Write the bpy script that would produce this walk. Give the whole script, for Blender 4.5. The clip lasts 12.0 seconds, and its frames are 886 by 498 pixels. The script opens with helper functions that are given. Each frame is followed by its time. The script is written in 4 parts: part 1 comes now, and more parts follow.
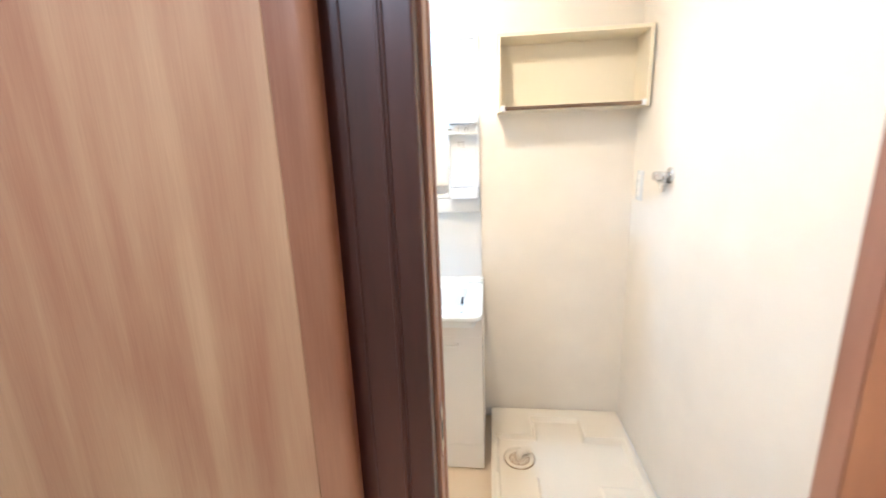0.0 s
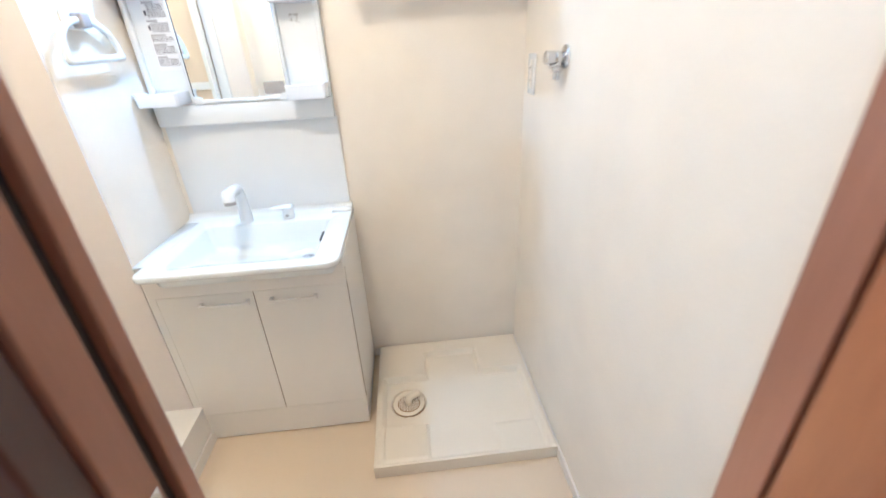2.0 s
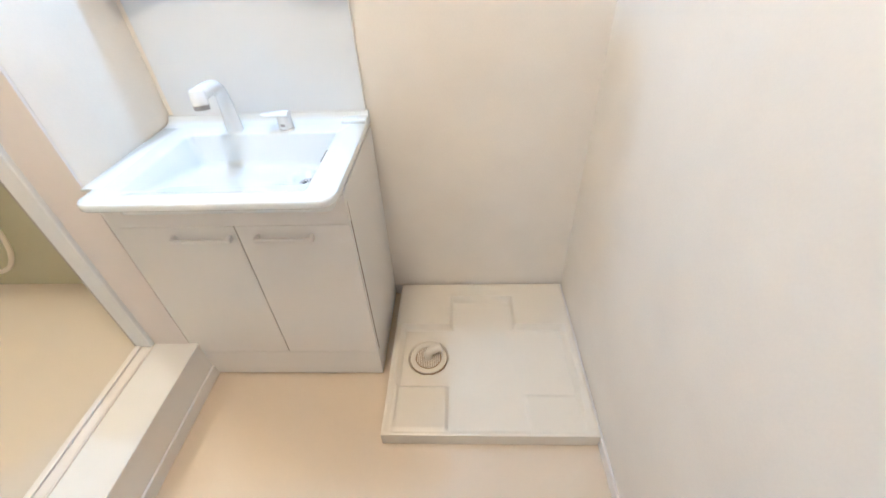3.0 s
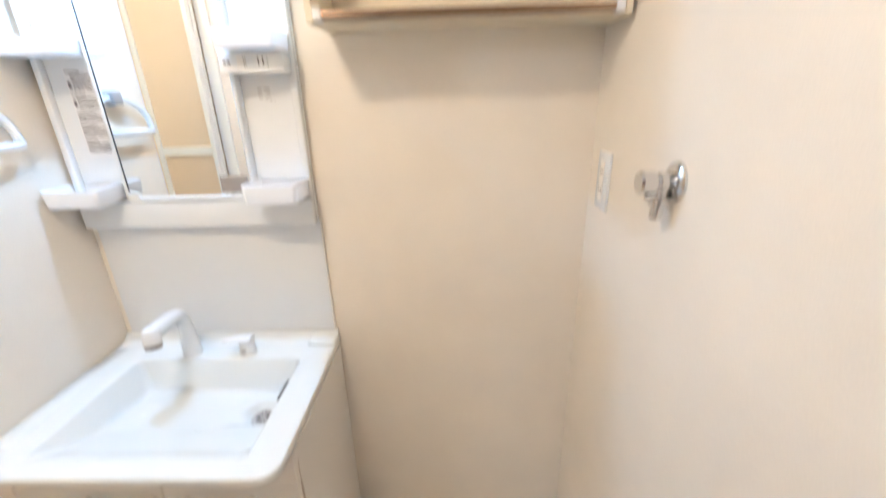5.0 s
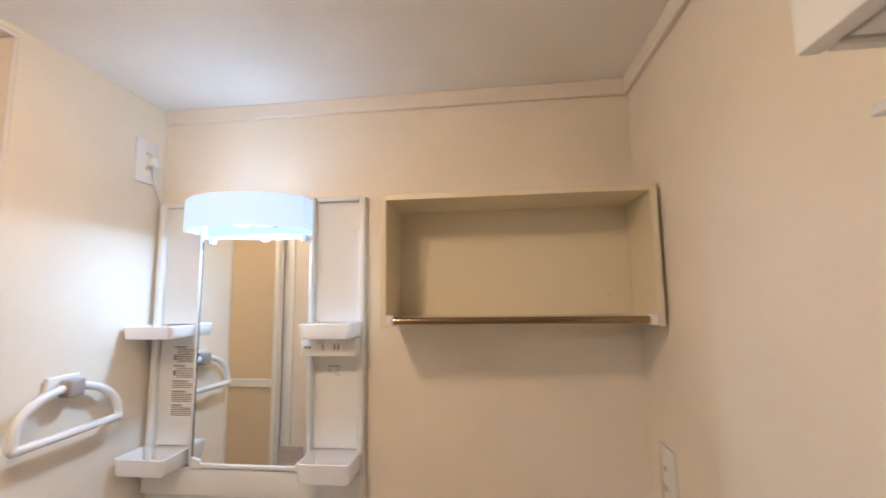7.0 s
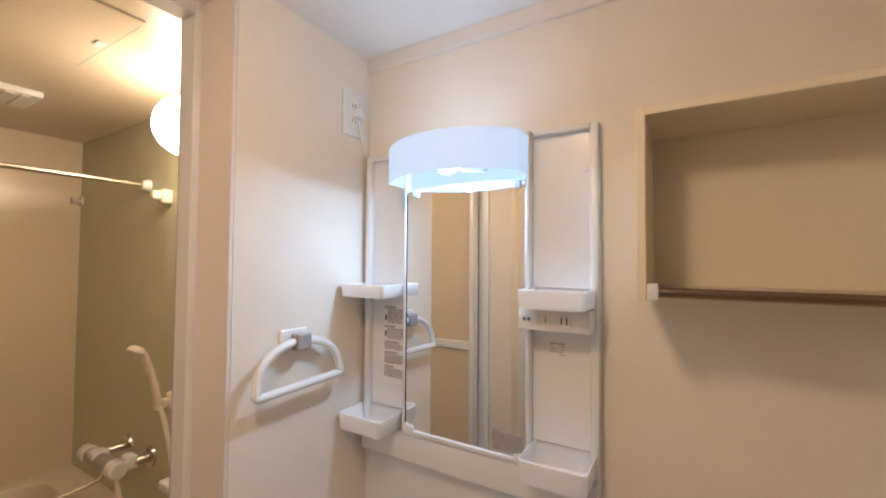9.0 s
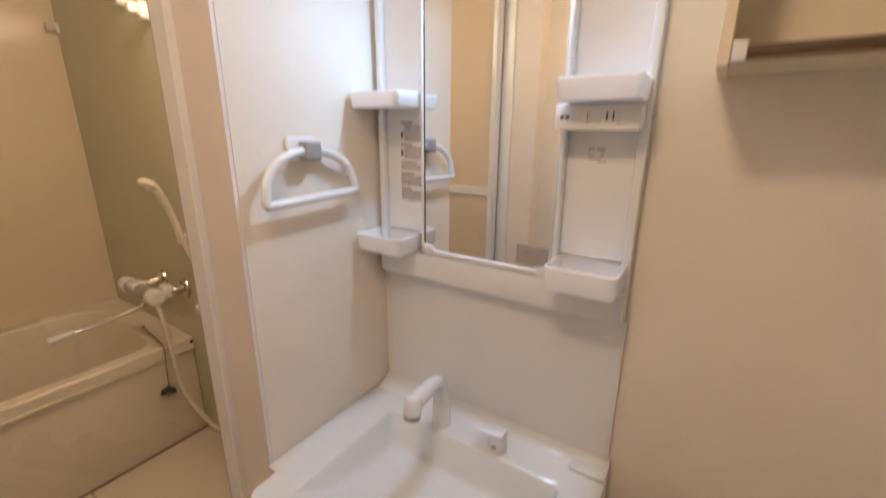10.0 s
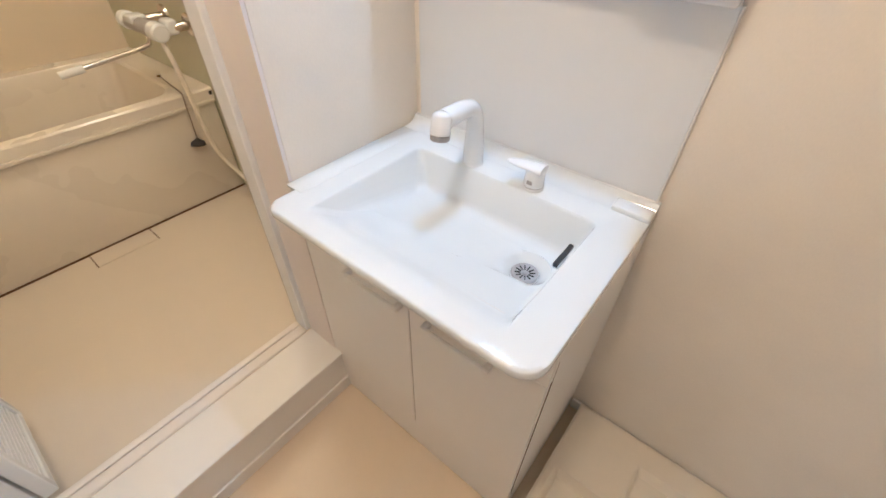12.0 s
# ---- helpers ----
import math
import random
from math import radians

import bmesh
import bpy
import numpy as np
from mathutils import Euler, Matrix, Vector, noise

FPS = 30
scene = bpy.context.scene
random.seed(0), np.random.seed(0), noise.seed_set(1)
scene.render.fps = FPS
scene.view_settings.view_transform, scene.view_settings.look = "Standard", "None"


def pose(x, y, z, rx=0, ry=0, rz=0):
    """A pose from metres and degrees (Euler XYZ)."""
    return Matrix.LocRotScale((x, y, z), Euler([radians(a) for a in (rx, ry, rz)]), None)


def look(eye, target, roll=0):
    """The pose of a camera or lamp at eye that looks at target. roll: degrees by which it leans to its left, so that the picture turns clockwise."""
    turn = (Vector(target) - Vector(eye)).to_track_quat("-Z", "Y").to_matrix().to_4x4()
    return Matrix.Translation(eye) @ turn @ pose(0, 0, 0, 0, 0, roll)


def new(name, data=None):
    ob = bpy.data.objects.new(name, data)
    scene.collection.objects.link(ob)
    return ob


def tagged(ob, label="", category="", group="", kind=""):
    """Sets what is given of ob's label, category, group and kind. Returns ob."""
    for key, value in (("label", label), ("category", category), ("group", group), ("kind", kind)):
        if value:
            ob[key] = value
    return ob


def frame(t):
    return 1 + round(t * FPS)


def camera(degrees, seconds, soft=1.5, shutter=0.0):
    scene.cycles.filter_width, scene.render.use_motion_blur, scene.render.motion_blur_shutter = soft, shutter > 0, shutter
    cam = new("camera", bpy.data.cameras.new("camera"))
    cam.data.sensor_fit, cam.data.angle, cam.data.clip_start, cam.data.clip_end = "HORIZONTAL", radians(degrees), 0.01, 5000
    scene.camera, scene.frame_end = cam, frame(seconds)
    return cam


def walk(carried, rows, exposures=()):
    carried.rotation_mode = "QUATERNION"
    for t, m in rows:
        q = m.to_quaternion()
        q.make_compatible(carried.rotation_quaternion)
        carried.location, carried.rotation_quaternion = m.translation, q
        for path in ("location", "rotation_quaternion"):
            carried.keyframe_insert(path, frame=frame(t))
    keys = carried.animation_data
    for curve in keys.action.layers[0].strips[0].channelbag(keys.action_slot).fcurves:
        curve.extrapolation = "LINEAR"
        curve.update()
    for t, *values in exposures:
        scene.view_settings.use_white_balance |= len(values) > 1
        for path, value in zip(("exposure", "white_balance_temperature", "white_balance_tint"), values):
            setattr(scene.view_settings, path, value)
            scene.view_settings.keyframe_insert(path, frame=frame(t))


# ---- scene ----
cam = camera(94.4, 12.0, shutter=0.5)
PATH = [
    (0, (0.006, 0.044, 1.4), (-0.226, 1.976, 0.94), -2.1),
    (0.5, (0.085, -0.036, 1.403), (0.062, 1.919, 0.982), -3.0),
    (1, (0.18, 0.013, 1.371), (0.366, 1.937, 0.859), -3.6),
    (1.5, (0.187, 0.211, 1.351), (0.411, 2.072, 0.653), -3.7),
    (2, (0.199, 0.437, 1.331), (0.339, 2.223, 0.441), -2.8),
    (2.5, (0.245, 0.615, 1.288), (0.166, 2.301, 0.216), -3.2),
    (2.7, (0.247, 0.694, 1.268), (0.148, 2.308, 0.091), -2.8),
    (4.3, (0.271, 0.965, 1.194), (0.258, 2.423, -0.176), -1.7),
    (4.5, (0.277, 0.966, 1.262), (0.263, 2.569, 0.067), -1.8),
    (4.7, (0.281, 0.985, 1.334), (0.258, 2.719, 0.318), -1.6),
    (5, (0.305, 0.992, 1.427), (0.258, 2.858, 0.71), -1.5),
    (5.2, (0.304, 0.979, 1.460), (0.262, 2.915, 0.975), -0.8),
    (5.5, (0.306, 0.969, 1.519), (0.274, 2.95, 1.249), -0.2),
    (6, (0.311, 0.95, 1.59), (0.271, 2.949, 1.606), 0.5),
    (6.5, (0.312, 0.941, 1.617), (0.226, 2.931, 1.789), 0.3),
    (7, (0.289, 0.951, 1.62), (0.055, 2.924, 1.846), -0.8),
    (7.5, (0.223, 1.018, 1.618), (-0.266, 2.94, 1.882), -1.3),
    (7.7, (0.204, 1.068, 1.63), (-0.415, 2.951, 1.897), -1.4),
    (9.3, (0.092, 1.165, 1.59), (-0.982, 2.851, 1.521), 0.4),
    (9.5, (0.079, 1.178, 1.557), (-1.001, 2.85, 1.356), 0.3),
    (10, (0.059, 1.21, 1.472), (-0.991, 2.82, 0.918), 0.4),
    (10.5, (0.044, 1.221, 1.369), (-0.946, 2.728, 0.502), 1.1),
    (11, (0.037, 1.233, 1.297), (-0.868, 2.616, 0.169), 1.5),
    (11.5, (0.043, 1.237, 1.247), (-0.817, 2.505, -0.04), 1.9),
    (12, (0.041, 1.253, 1.242), (-0.875, 2.419, -0.101), 1.3),
]
# seconds, stops, kelvin, tint
LIGHTING = [(0.0, 1.16, 4300, 2), (0.5, 1.0, 4300, 3), (1.5, 0.92, 4120, 2), (2.7, 0.84, 4180, 2), (4.5, 0.78, 4320, 2), (5.5, 0.22, 4750, 7), (6.5, -0.20, 5200, 10), (7.7, -0.58, 5250, 12),
            (9.5, -0.67, 5300, 14), (10.5, -0.19, 5300, 13), (11.2, 0.21, 4900, 9), (12.0, 0.34, 4620, 7)]
walk(cam, [(t, look(eye, target, roll)) for t, eye, target, roll in PATH], LIGHTING)

# ---- plan, metres ----
BACK, RIGHT, LEFT, FRONT = 2.02, 0.652, -0.657, 0.79
CEIL = 2.175
BX0, BX1, BY0, BY1, BFLOOR, BCEIL = -2.575, -0.80, 0.78, 1.985, 0.10, 2.21
BO0, BO1, SILL, BHEAD = 0.885, 1.628, 0.173, 2.163      # bath doorway
DX0, DX1, DHEAD = -0.091, 0.626, 2.02                 # entrance doorway

# ---- world and lights ----
world = bpy.data.worlds.new("dim_hall")
scene.world = world
world.use_nodes = True
world.node_tree.nodes["Background"].inputs["Color"].default_value = (1.0, 0.9, 0.8, 1)
world.node_tree.nodes["Background"].inputs["Strength"].default_value = 0.05


def lamp(name, kind, at, power, colour, size=0.05, target=None, size_y=None, spread=None):
    data = bpy.data.lights.new(name, kind)
    data.energy, data.color = power, colour
    if kind == "AREA":
        data.size = size
        if size_y:
            data.shape, data.size_y = "RECTANGLE", size_y
        if spread:
            data.spread = radians(spread)
    else:
        data.shadow_soft_size = size
    ob = new(name, data)
    ob.matrix_world = look(at, target) if target else Matrix.Translation(at)
    return ob


WARM, COOL = (1.0, 0.59, 0.28), (0.66, 0.85, 1.0)
lamp("mirror_lamp_glow", "POINT", (-0.343, 1.940, 1.793), 1.75, COOL, 0.014)
lamp("mirror_lamp_bulb", "AREA", (-0.350, 1.964, 1.791), 1.75, COOL, 0.045, (-0.350, 1.90, 1.2), 0.03)
lamp("washroom_downlight", "AREA", (-0.19, 1.21, 2.098), 2.7, WARM, 0.12, (-0.19, 1.21, 0.0), 0.12)
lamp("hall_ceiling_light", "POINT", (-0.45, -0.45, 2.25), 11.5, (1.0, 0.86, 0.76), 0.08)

# ---- materials ----


def base_mat(name):
    m = bpy.data.materials.new(name)
    m.use_nodes = True
    t = m.node_tree
    return m, t, t.nodes["Principled BSDF"]


def link(t, a, b):
    t.links.new(a, b)


def surface(name, colour, rough=0.5, metal=0.0, var=0.06, scale=3.0, stretch=(1, 1, 1), fine=60.0, bump=0.1, depth=0.001, coat=0.0, spec=0.5):
    """Noise at two scales in colour and roughness, and a fine relief."""
    m, t, b = base_mat(name)
    co = t.nodes.new("ShaderNodeTexCoord")
    mp = t.nodes.new("ShaderNodeMapping")
    mp.inputs["Scale"].default_value = stretch
    link(t, co.outputs["Object"], mp.inputs["Vector"])
    n1, n2 = t.nodes.new("ShaderNodeTexNoise"), t.nodes.new("ShaderNodeTexNoise")
    n1.inputs["Scale"].default_value, n2.inputs["Scale"].default_value = scale, fine
    n1.inputs["Detail"].default_value, n2.inputs["Detail"].default_value = 3, 4
    link(t, mp.outputs["Vector"], n1.inputs["Vector"])
    link(t, mp.outputs["Vector"], n2.inputs["Vector"])
    add = t.nodes.new("ShaderNodeMath")
    add.operation = "MULTIPLY_ADD"
    add.inputs[1].default_value = 0.35
    link(t, n2.outputs["Fac"], add.inputs[0])
    link(t, n1.outputs["Fac"], add.inputs[2])
    ramp = t.nodes.new("ShaderNodeValToRGB")
    ramp.color_ramp.elements[0].position, ramp.color_ramp.elements[1].position = 0.35, 1.0
    ramp.color_ramp.elements[0].color = (*[c * (1 - var) for c in colour], 1)
    ramp.color_ramp.elements[1].color = (*[min(1, c * (1 + var)) for c in colour], 1)
    link(t, add.outputs[0], ramp.inputs[0])
    link(t, ramp.outputs[0], b.inputs["Base Color"])
    r = t.nodes.new("ShaderNodeMapRange")
    r.inputs["To Min"].default_value, r.inputs["To Max"].default_value = max(0, rough - 0.07), min(1, rough + 0.07)
    link(t, n1.outputs["Fac"], r.inputs["Value"])
    link(t, r.outputs[0], b.inputs["Roughness"])
    b.inputs["Metallic"].default_value = metal
    b.inputs["Coat Weight"].default_value = coat
    b.inputs["Specular IOR Level"].default_value = spec
    if bump:
        bp = t.nodes.new("ShaderNodeBump")
        bp.inputs["Strength"].default_value, bp.inputs["Distance"].default_value = bump, depth
        link(t, n2.outputs["Fac"], bp.inputs["Height"])
        link(t, bp.outputs[0], b.inputs["Normal"])
    return m


def wood(name, dark, light, rough=0.35, coat=0.3, grain=9.0):
    """Vertical grain: long streaks with fine pores."""
    m, t, b = base_mat(name)
    co = t.nodes.new("ShaderNodeTexCoord")
    mp, mf = t.nodes.new("ShaderNodeMapping"), t.nodes.new("ShaderNodeMapping")
    mp.inputs["Scale"].default_value = (1, 1, 0.12)
    mf.inputs["Scale"].default_value = (1, 1, 0.03)
    link(t, co.outputs["Object"], mp.inputs["Vector"])
    link(t, co.outputs["Object"], mf.inputs["Vector"])
    a, f = t.nodes.new("ShaderNodeTexNoise"), t.nodes.new("ShaderNodeTexNoise")
    a.inputs["Scale"].default_value, a.inputs["Detail"].default_value, a.inputs["Distortion"].default_value = grain, 3, 0.6
    f.inputs["Scale"].default_value, f.inputs["Detail"].default_value = 420, 3
    link(t, mp.outputs[0], a.inputs["Vector"])
    link(t, mf.outputs[0], f.inputs["Vector"])
    mix = t.nodes.new("ShaderNodeMath")
    mix.operation, mix.inputs[1].default_value = "MULTIPLY_ADD", 0.25
    link(t, f.outputs["Fac"], mix.inputs[0])
    mb, broad = t.nodes.new("ShaderNodeMapping"), t.nodes.new("ShaderNodeTexNoise")
    mb.inputs["Scale"].default_value = (1, 1, 0.22)
    broad.inputs["Scale"].default_value, broad.inputs["Detail"].default_value, broad.inputs["Distortion"].default_value = 3.6, 2, 0.9
    link(t, co.outputs["Object"], mb.inputs["Vector"])
    link(t, mb.outputs[0], broad.inputs["Vector"])
    both = t.nodes.new("ShaderNodeMath")
    both.operation, both.inputs[1].default_value = "MULTIPLY_ADD", 0.9
    link(t, broad.outputs["Fac"], both.inputs[0])
    link(t, a.outputs["Fac"], both.inputs[2])
    link(t, both.outputs[0], mix.inputs[2])
    ramp = t.nodes.new("ShaderNodeValToRGB")
    ramp.color_ramp.elements[0].color, ramp.color_ramp.elements[1].color = (*dark, 1), (*light, 1)
    half = t.nodes.new("ShaderNodeMath")
    half.operation, half.inputs[1].default_value = "MULTIPLY", 0.5
    link(t, mix.outputs[0], half.inputs[0])
    ramp.color_ramp.elements[0].position, ramp.color_ramp.elements[1].position = 0.42, 0.66
    link(t, half.outputs[0], ramp.inputs[0])
    link(t, ramp.outputs[0], b.inputs["Base Color"])
    b.inputs["Roughness"].default_value, b.inputs["Coat Weight"].default_value = rough, coat
    b.inputs["Coat Roughness"].default_value = 0.35
    bp = t.nodes.new("ShaderNodeBump")
    bp.inputs["Strength"].default_value, bp.inputs["Distance"].default_value = 0.15, 0.0006
    link(t, f.outputs["Fac"], bp.inputs["Height"])
    link(t, bp.outputs[0], b.inputs["Normal"])
    return m


def wallpaper(name, colour):
    """Vinyl wallpaper with a fine upright weave."""
    m, t, b = base_mat(name)
    co = t.nodes.new("ShaderNodeTexCoord")
    mp = t.nodes.new("ShaderNodeMapping")
    mp.inputs["Scale"].default_value = (1, 1, 0.25)
    link(t, co.outputs["Object"], mp.inputs["Vector"])
    weave, wide = t.nodes.new("ShaderNodeTexNoise"), t.nodes.new("ShaderNodeTexNoise")
    weave.inputs["Scale"].default_value, weave.inputs["Detail"].default_value = 520, 2
    wide.inputs["Scale"].default_value, wide.inputs["Detail"].default_value = 5, 3
    link(t, mp.outputs[0], weave.inputs["Vector"])
    link(t, co.outputs["Object"], wide.inputs["Vector"])
    mix = t.nodes.new("ShaderNodeMath")
    mix.operation, mix.inputs[1].default_value = "MULTIPLY_ADD", 0.6
    link(t, weave.outputs["Fac"], mix.inputs[0])
    link(t, wide.outputs["Fac"], mix.inputs[2])
    ramp = t.nodes.new("ShaderNodeValToRGB")
    ramp.color_ramp.elements[0].position, ramp.color_ramp.elements[1].position = 0.5, 1.1
    ramp.color_ramp.elements[0].color = (*[c * 0.955 for c in colour], 1)
    ramp.color_ramp.elements[1].color = (*[min(1, c * 1.03) for c in colour], 1)
    link(t, mix.outputs[0], ramp.inputs[0])
    link(t, ramp.outputs[0], b.inputs["Base Color"])
    b.inputs["Roughness"].default_value = 0.62
    b.inputs["Specular IOR Level"].default_value = 0.35
    bp = t.nodes.new("ShaderNodeBump")
    bp.inputs["Strength"].default_value, bp.inputs["Distance"].default_value = 0.22, 0.0007
    link(t, weave.outputs["Fac"], bp.inputs["Height"])
    link(t, bp.outputs[0], b.inputs["Normal"])
    return m


def glow(name, colour, strength):
    m, t, b = base_mat(name)
    b.inputs["Base Color"].default_value = (*[c * 0.35 for c in colour], 1)
    b.inputs["Emission Color"].default_value, b.inputs["Emission Strength"].default_value = (*colour, 1), strength
    b.inputs["Roughness"].default_value = 0.3
    return m


WALL = wallpaper("white_wallpaper", (0.82, 0.768, 0.668))
CEILING = wallpaper("ceiling_paper", (0.88, 0.87, 0.85))
TRIM = surface("white_trim", (0.80, 0.755, 0.69), 0.4, var=0.03)
FLOOR = surface("cream_vinyl", (0.71, 0.595, 0.43), 0.38, var=0.035, scale=2.5, fine=90, bump=0.12, depth=0.0008)
SHELF = surface("cream_laminate", (0.74, 0.68, 0.52), 0.4, var=0.02, bump=0.04)
WHITE = surface("white_plastic", (0.80, 0.82, 0.83), 0.25, var=0.015, bump=0.02)
GLOSS = surface("white_glazed_resin", (0.80, 0.84, 0.855), 0.10, var=0.01, scale=2, bump=0.01, coat=0.4)
CABINET = surface("white_laminate", (0.80, 0.785, 0.745), 0.32, var=0.015, bump=0.03)
PANEL = surface("grey_white_panel", (0.75, 0.77, 0.785), 0.22, var=0.015, bump=0.02)
PAN = surface("ivory_abs", (0.79, 0.725, 0.59), 0.34, var=0.03, bump=0.08)
BATHWALL = surface("cream_bath_panel", (0.78, 0.685, 0.525), 0.16, var=0.02, bump=0.02)
GREEN = surface("olive_green_bath_panel", (0.55, 0.55, 0.395), 0.18, var=0.03, bump=0.02)
BATHCREAM = surface("ivory_bath_resin", (0.79, 0.735, 0.63), 0.28, var=0.02, bump=0.02, coat=0.08)
BATHFLOOR = surface("cream_bath_floor", (0.71, 0.64, 0.53), 0.42, var=0.03, fine=160, bump=0.25, depth=0.001)
CHROME = surface("chrome", (0.66, 0.66, 0.66), 0.08, 1.0, var=0.03, bump=0.0)
STEEL = surface("brushed_steel", (0.62, 0.57, 0.50), 0.24, 1.0, var=0.05, fine=200, bump=0.05)
# dark plastic and rubber; in slots and holes the near-black stands for shade
DARK = surface("dark_plastic_and_slot_shade", (0.03, 0.03, 0.03), 0.5, var=0.1)
GREY = surface("grey_plastic", (0.34, 0.33, 0.33), 0.4, var=0.06)
INK = surface("grey_print", (0.12, 0.11, 0.12), 0.6, var=0.05, bump=0)
PAPER = surface("sticker_paper", (0.80, 0.80, 0.80), 0.45, var=0.02, bump=0)
SEAL = surface("grey_seal", (0.40, 0.38, 0.35), 0.5, var=0.05)
DOORWOOD = wood("reddish_brown_wood", (0.24, 0.082, 0.030), (0.43, 0.195, 0.082))
ASHWOOD = wood("light_brown_wood", (0.43, 0.20, 0.095), (0.65, 0.41, 0.21), 0.45, 0.1)
# the side door's wood again, with the soft shade beside the frame in its colour
SHADED_ASHWOOD = wood("shaded_light_brown_wood", (0.28, 0.112, 0.049), (0.47, 0.235, 0.110), 0.4, 0.1)
FRAMEWOOD = wood("dark_brown_wood", (0.046, 0.014, 0.008), (0.105, 0.033, 0.019))
EDGEWOOD = wood("mid_brown_wood", (0.27, 0.125, 0.072), (0.40, 0.20, 0.12), 0.4, 0.2)
SHADE = glow("lit_white_shade", (0.78, 0.90, 1.0), 1.0)
COVER = glow("lit_lamp_cover", (0.68, 0.86, 1.0), 10.0)
BULB = glow("lit_bulb", (0.70, 0.88, 1.0), 12)
SHADE.node_tree.nodes["Principled BSDF"].inputs["Roughness"].default_value = 0.65
GLOBE = glow("lit_warm_globe", (1.0, 0.69, 0.39), 50)
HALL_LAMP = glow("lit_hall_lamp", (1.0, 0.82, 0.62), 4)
CEIL_LAMP = glow("lit_downlight", (1.0, 0.64, 0.34), 85)
MIRROR, _t, _b = base_mat("mirror_silver")
_b.inputs["Base Color"].default_value, _b.inputs["Metallic"].default_value, _b.inputs["Roughness"].default_value = (0.86, 0.87, 0.86, 1), 1.0, 0.015
TRAY, _t, _b = base_mat("frosted_tray_plastic")
_b.inputs["Base Color"].default_value, _b.inputs["Roughness"].default_value = (0.93, 0.94, 0.95, 1), 0.25
_b.inputs["Subsurface Weight"].default_value, _b.inputs["Subsurface Radius"].default_value, _b.inputs["Subsurface Scale"].default_value = 0.35, (1, 1, 1), 0.02
DOORPANE = surface("tan_door_pane", (0.70, 0.59, 0.45), 0.5, var=0.02, fine=220, bump=0.2)
BRONZE = surface("dark_bronze_tube", (0.30, 0.22, 0.15), 0.2, 1.0, var=0.05, fine=200, bump=0.03)
STRAINER = surface("grey_strainer_plastic", (0.45, 0.45, 0.46), 0.35, var=0.05)
JAMB = surface("pinkish_beige_trim", (0.78, 0.73, 0.69), 0.38, var=0.03)

JOINT = surface("brown_joint", (0.14, 0.075, 0.04), 0.6, var=0.1, scale=14)

PAN_JOINT = surface("tan_joint", (0.42, 0.31, 0.18), 0.6, var=0.1, scale=14)
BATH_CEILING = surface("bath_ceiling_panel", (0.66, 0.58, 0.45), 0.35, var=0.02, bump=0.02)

# ---- builders ----
ORIGIN = {}


def thing(name, at, label="", category="", group="", kind=""):
    ob = new(name)
    ob.empty_display_size = 0.05
    ob.location = at
    ORIGIN[ob.name] = Vector(at)
    return tagged(ob, label, category, group, kind)


def part(name, bm, material, parent=None, label="", category="", group="", kind="", smooth=None):
    """One mesh from a bmesh in world metres, its origin moved to its middle."""
    me = bpy.data.meshes.new(name)
    bmesh.ops.recalc_face_normals(bm, faces=bm.faces[:])
    bm.to_mesh(me)
    bm.free()
    if len(me.vertices):
        co = np.empty(len(me.vertices) * 3)
        me.vertices.foreach_get("co", co)
        co = co.reshape(-1, 3)
        mid = Vector((co.min(0) + co.max(0)) / 2)
    else:
        mid = Vector()
    me.transform(Matrix.Translation(-mid))
    me.materials.append(material)
    ob = new(name, me)
    if smooth:
        me.polygons.foreach_set("use_smooth", [True] * len(me.polygons))
        me.set_sharp_from_angle(angle=radians(smooth))
    if parent:
        ob.parent = parent
        ob.location = mid - ORIGIN[parent.name]
    else:
        ob.location = mid
    ORIGIN[ob.name] = mid
    return tagged(ob, label, category, group, kind)


def add_box(bm, x0, x1, y0, y1, z0, z1, bevel=0.0, seg=2):
    made = bmesh.ops.create_cube(bm, size=1)["verts"]
    for v in made:
        v.co = Vector(((x0 + x1) / 2 + v.co.x * (x1 - x0), (y0 + y1) / 2 + v.co.y * (y1 - y0), (z0 + z1) / 2 + v.co.z * (z1 - z0)))
    if bevel:
        edges = list({e for v in made for e in v.link_edges})
        bmesh.ops.bevel(bm, geom=edges, offset=bevel, segments=seg, profile=0.5, affect="EDGES")
    return bm


def box(x0, x1, y0, y1, z0, z1, bevel=0.0, seg=2):
    return add_box(bmesh.new(), x0, x1, y0, y1, z0, z1, bevel, seg)


def add_rings(bm, rings, close=True, ends=True):
    """Skin a list of equally long loops of points."""
    loops = [[bm.verts.new(p) for p in ring] for ring in rings]
    n = len(loops[0])
    for a, b in zip(loops, loops[1:]):
        for i in range(n if close else n - 1):
            j = (i + 1) % n
            bm.faces.new((a[i], a[j], b[j], b[i]))
    if ends and ends != "last":
        bm.faces.new(loops[0])
    if ends:
        bm.faces.new(loops[-1])
    return bm


def add_tube(bm, points, radius, n=14, ends=True):
    """A round bar along points; radius: a number, or one for each point."""
    pts = [Vector(p) for p in points]
    rad = radius if isinstance(radius, (list, tuple)) else [radius] * len(pts)
    rings, side = [], None
    for i, p in enumerate(pts):
        d = (pts[min(i + 1, len(pts) - 1)] - pts[max(i - 1, 0)]).normalized()
        if side is None:
            side = d.orthogonal().normalized()
        side = (side - d * side.dot(d)).normalized()
        up = d.cross(side)
        rings.append([p + rad[i] * (math.cos(k * 2 * math.pi / n) * side + math.sin(k * 2 * math.pi / n) * up) for k in range(n)])
    return add_rings(bm, rings, True, ends)


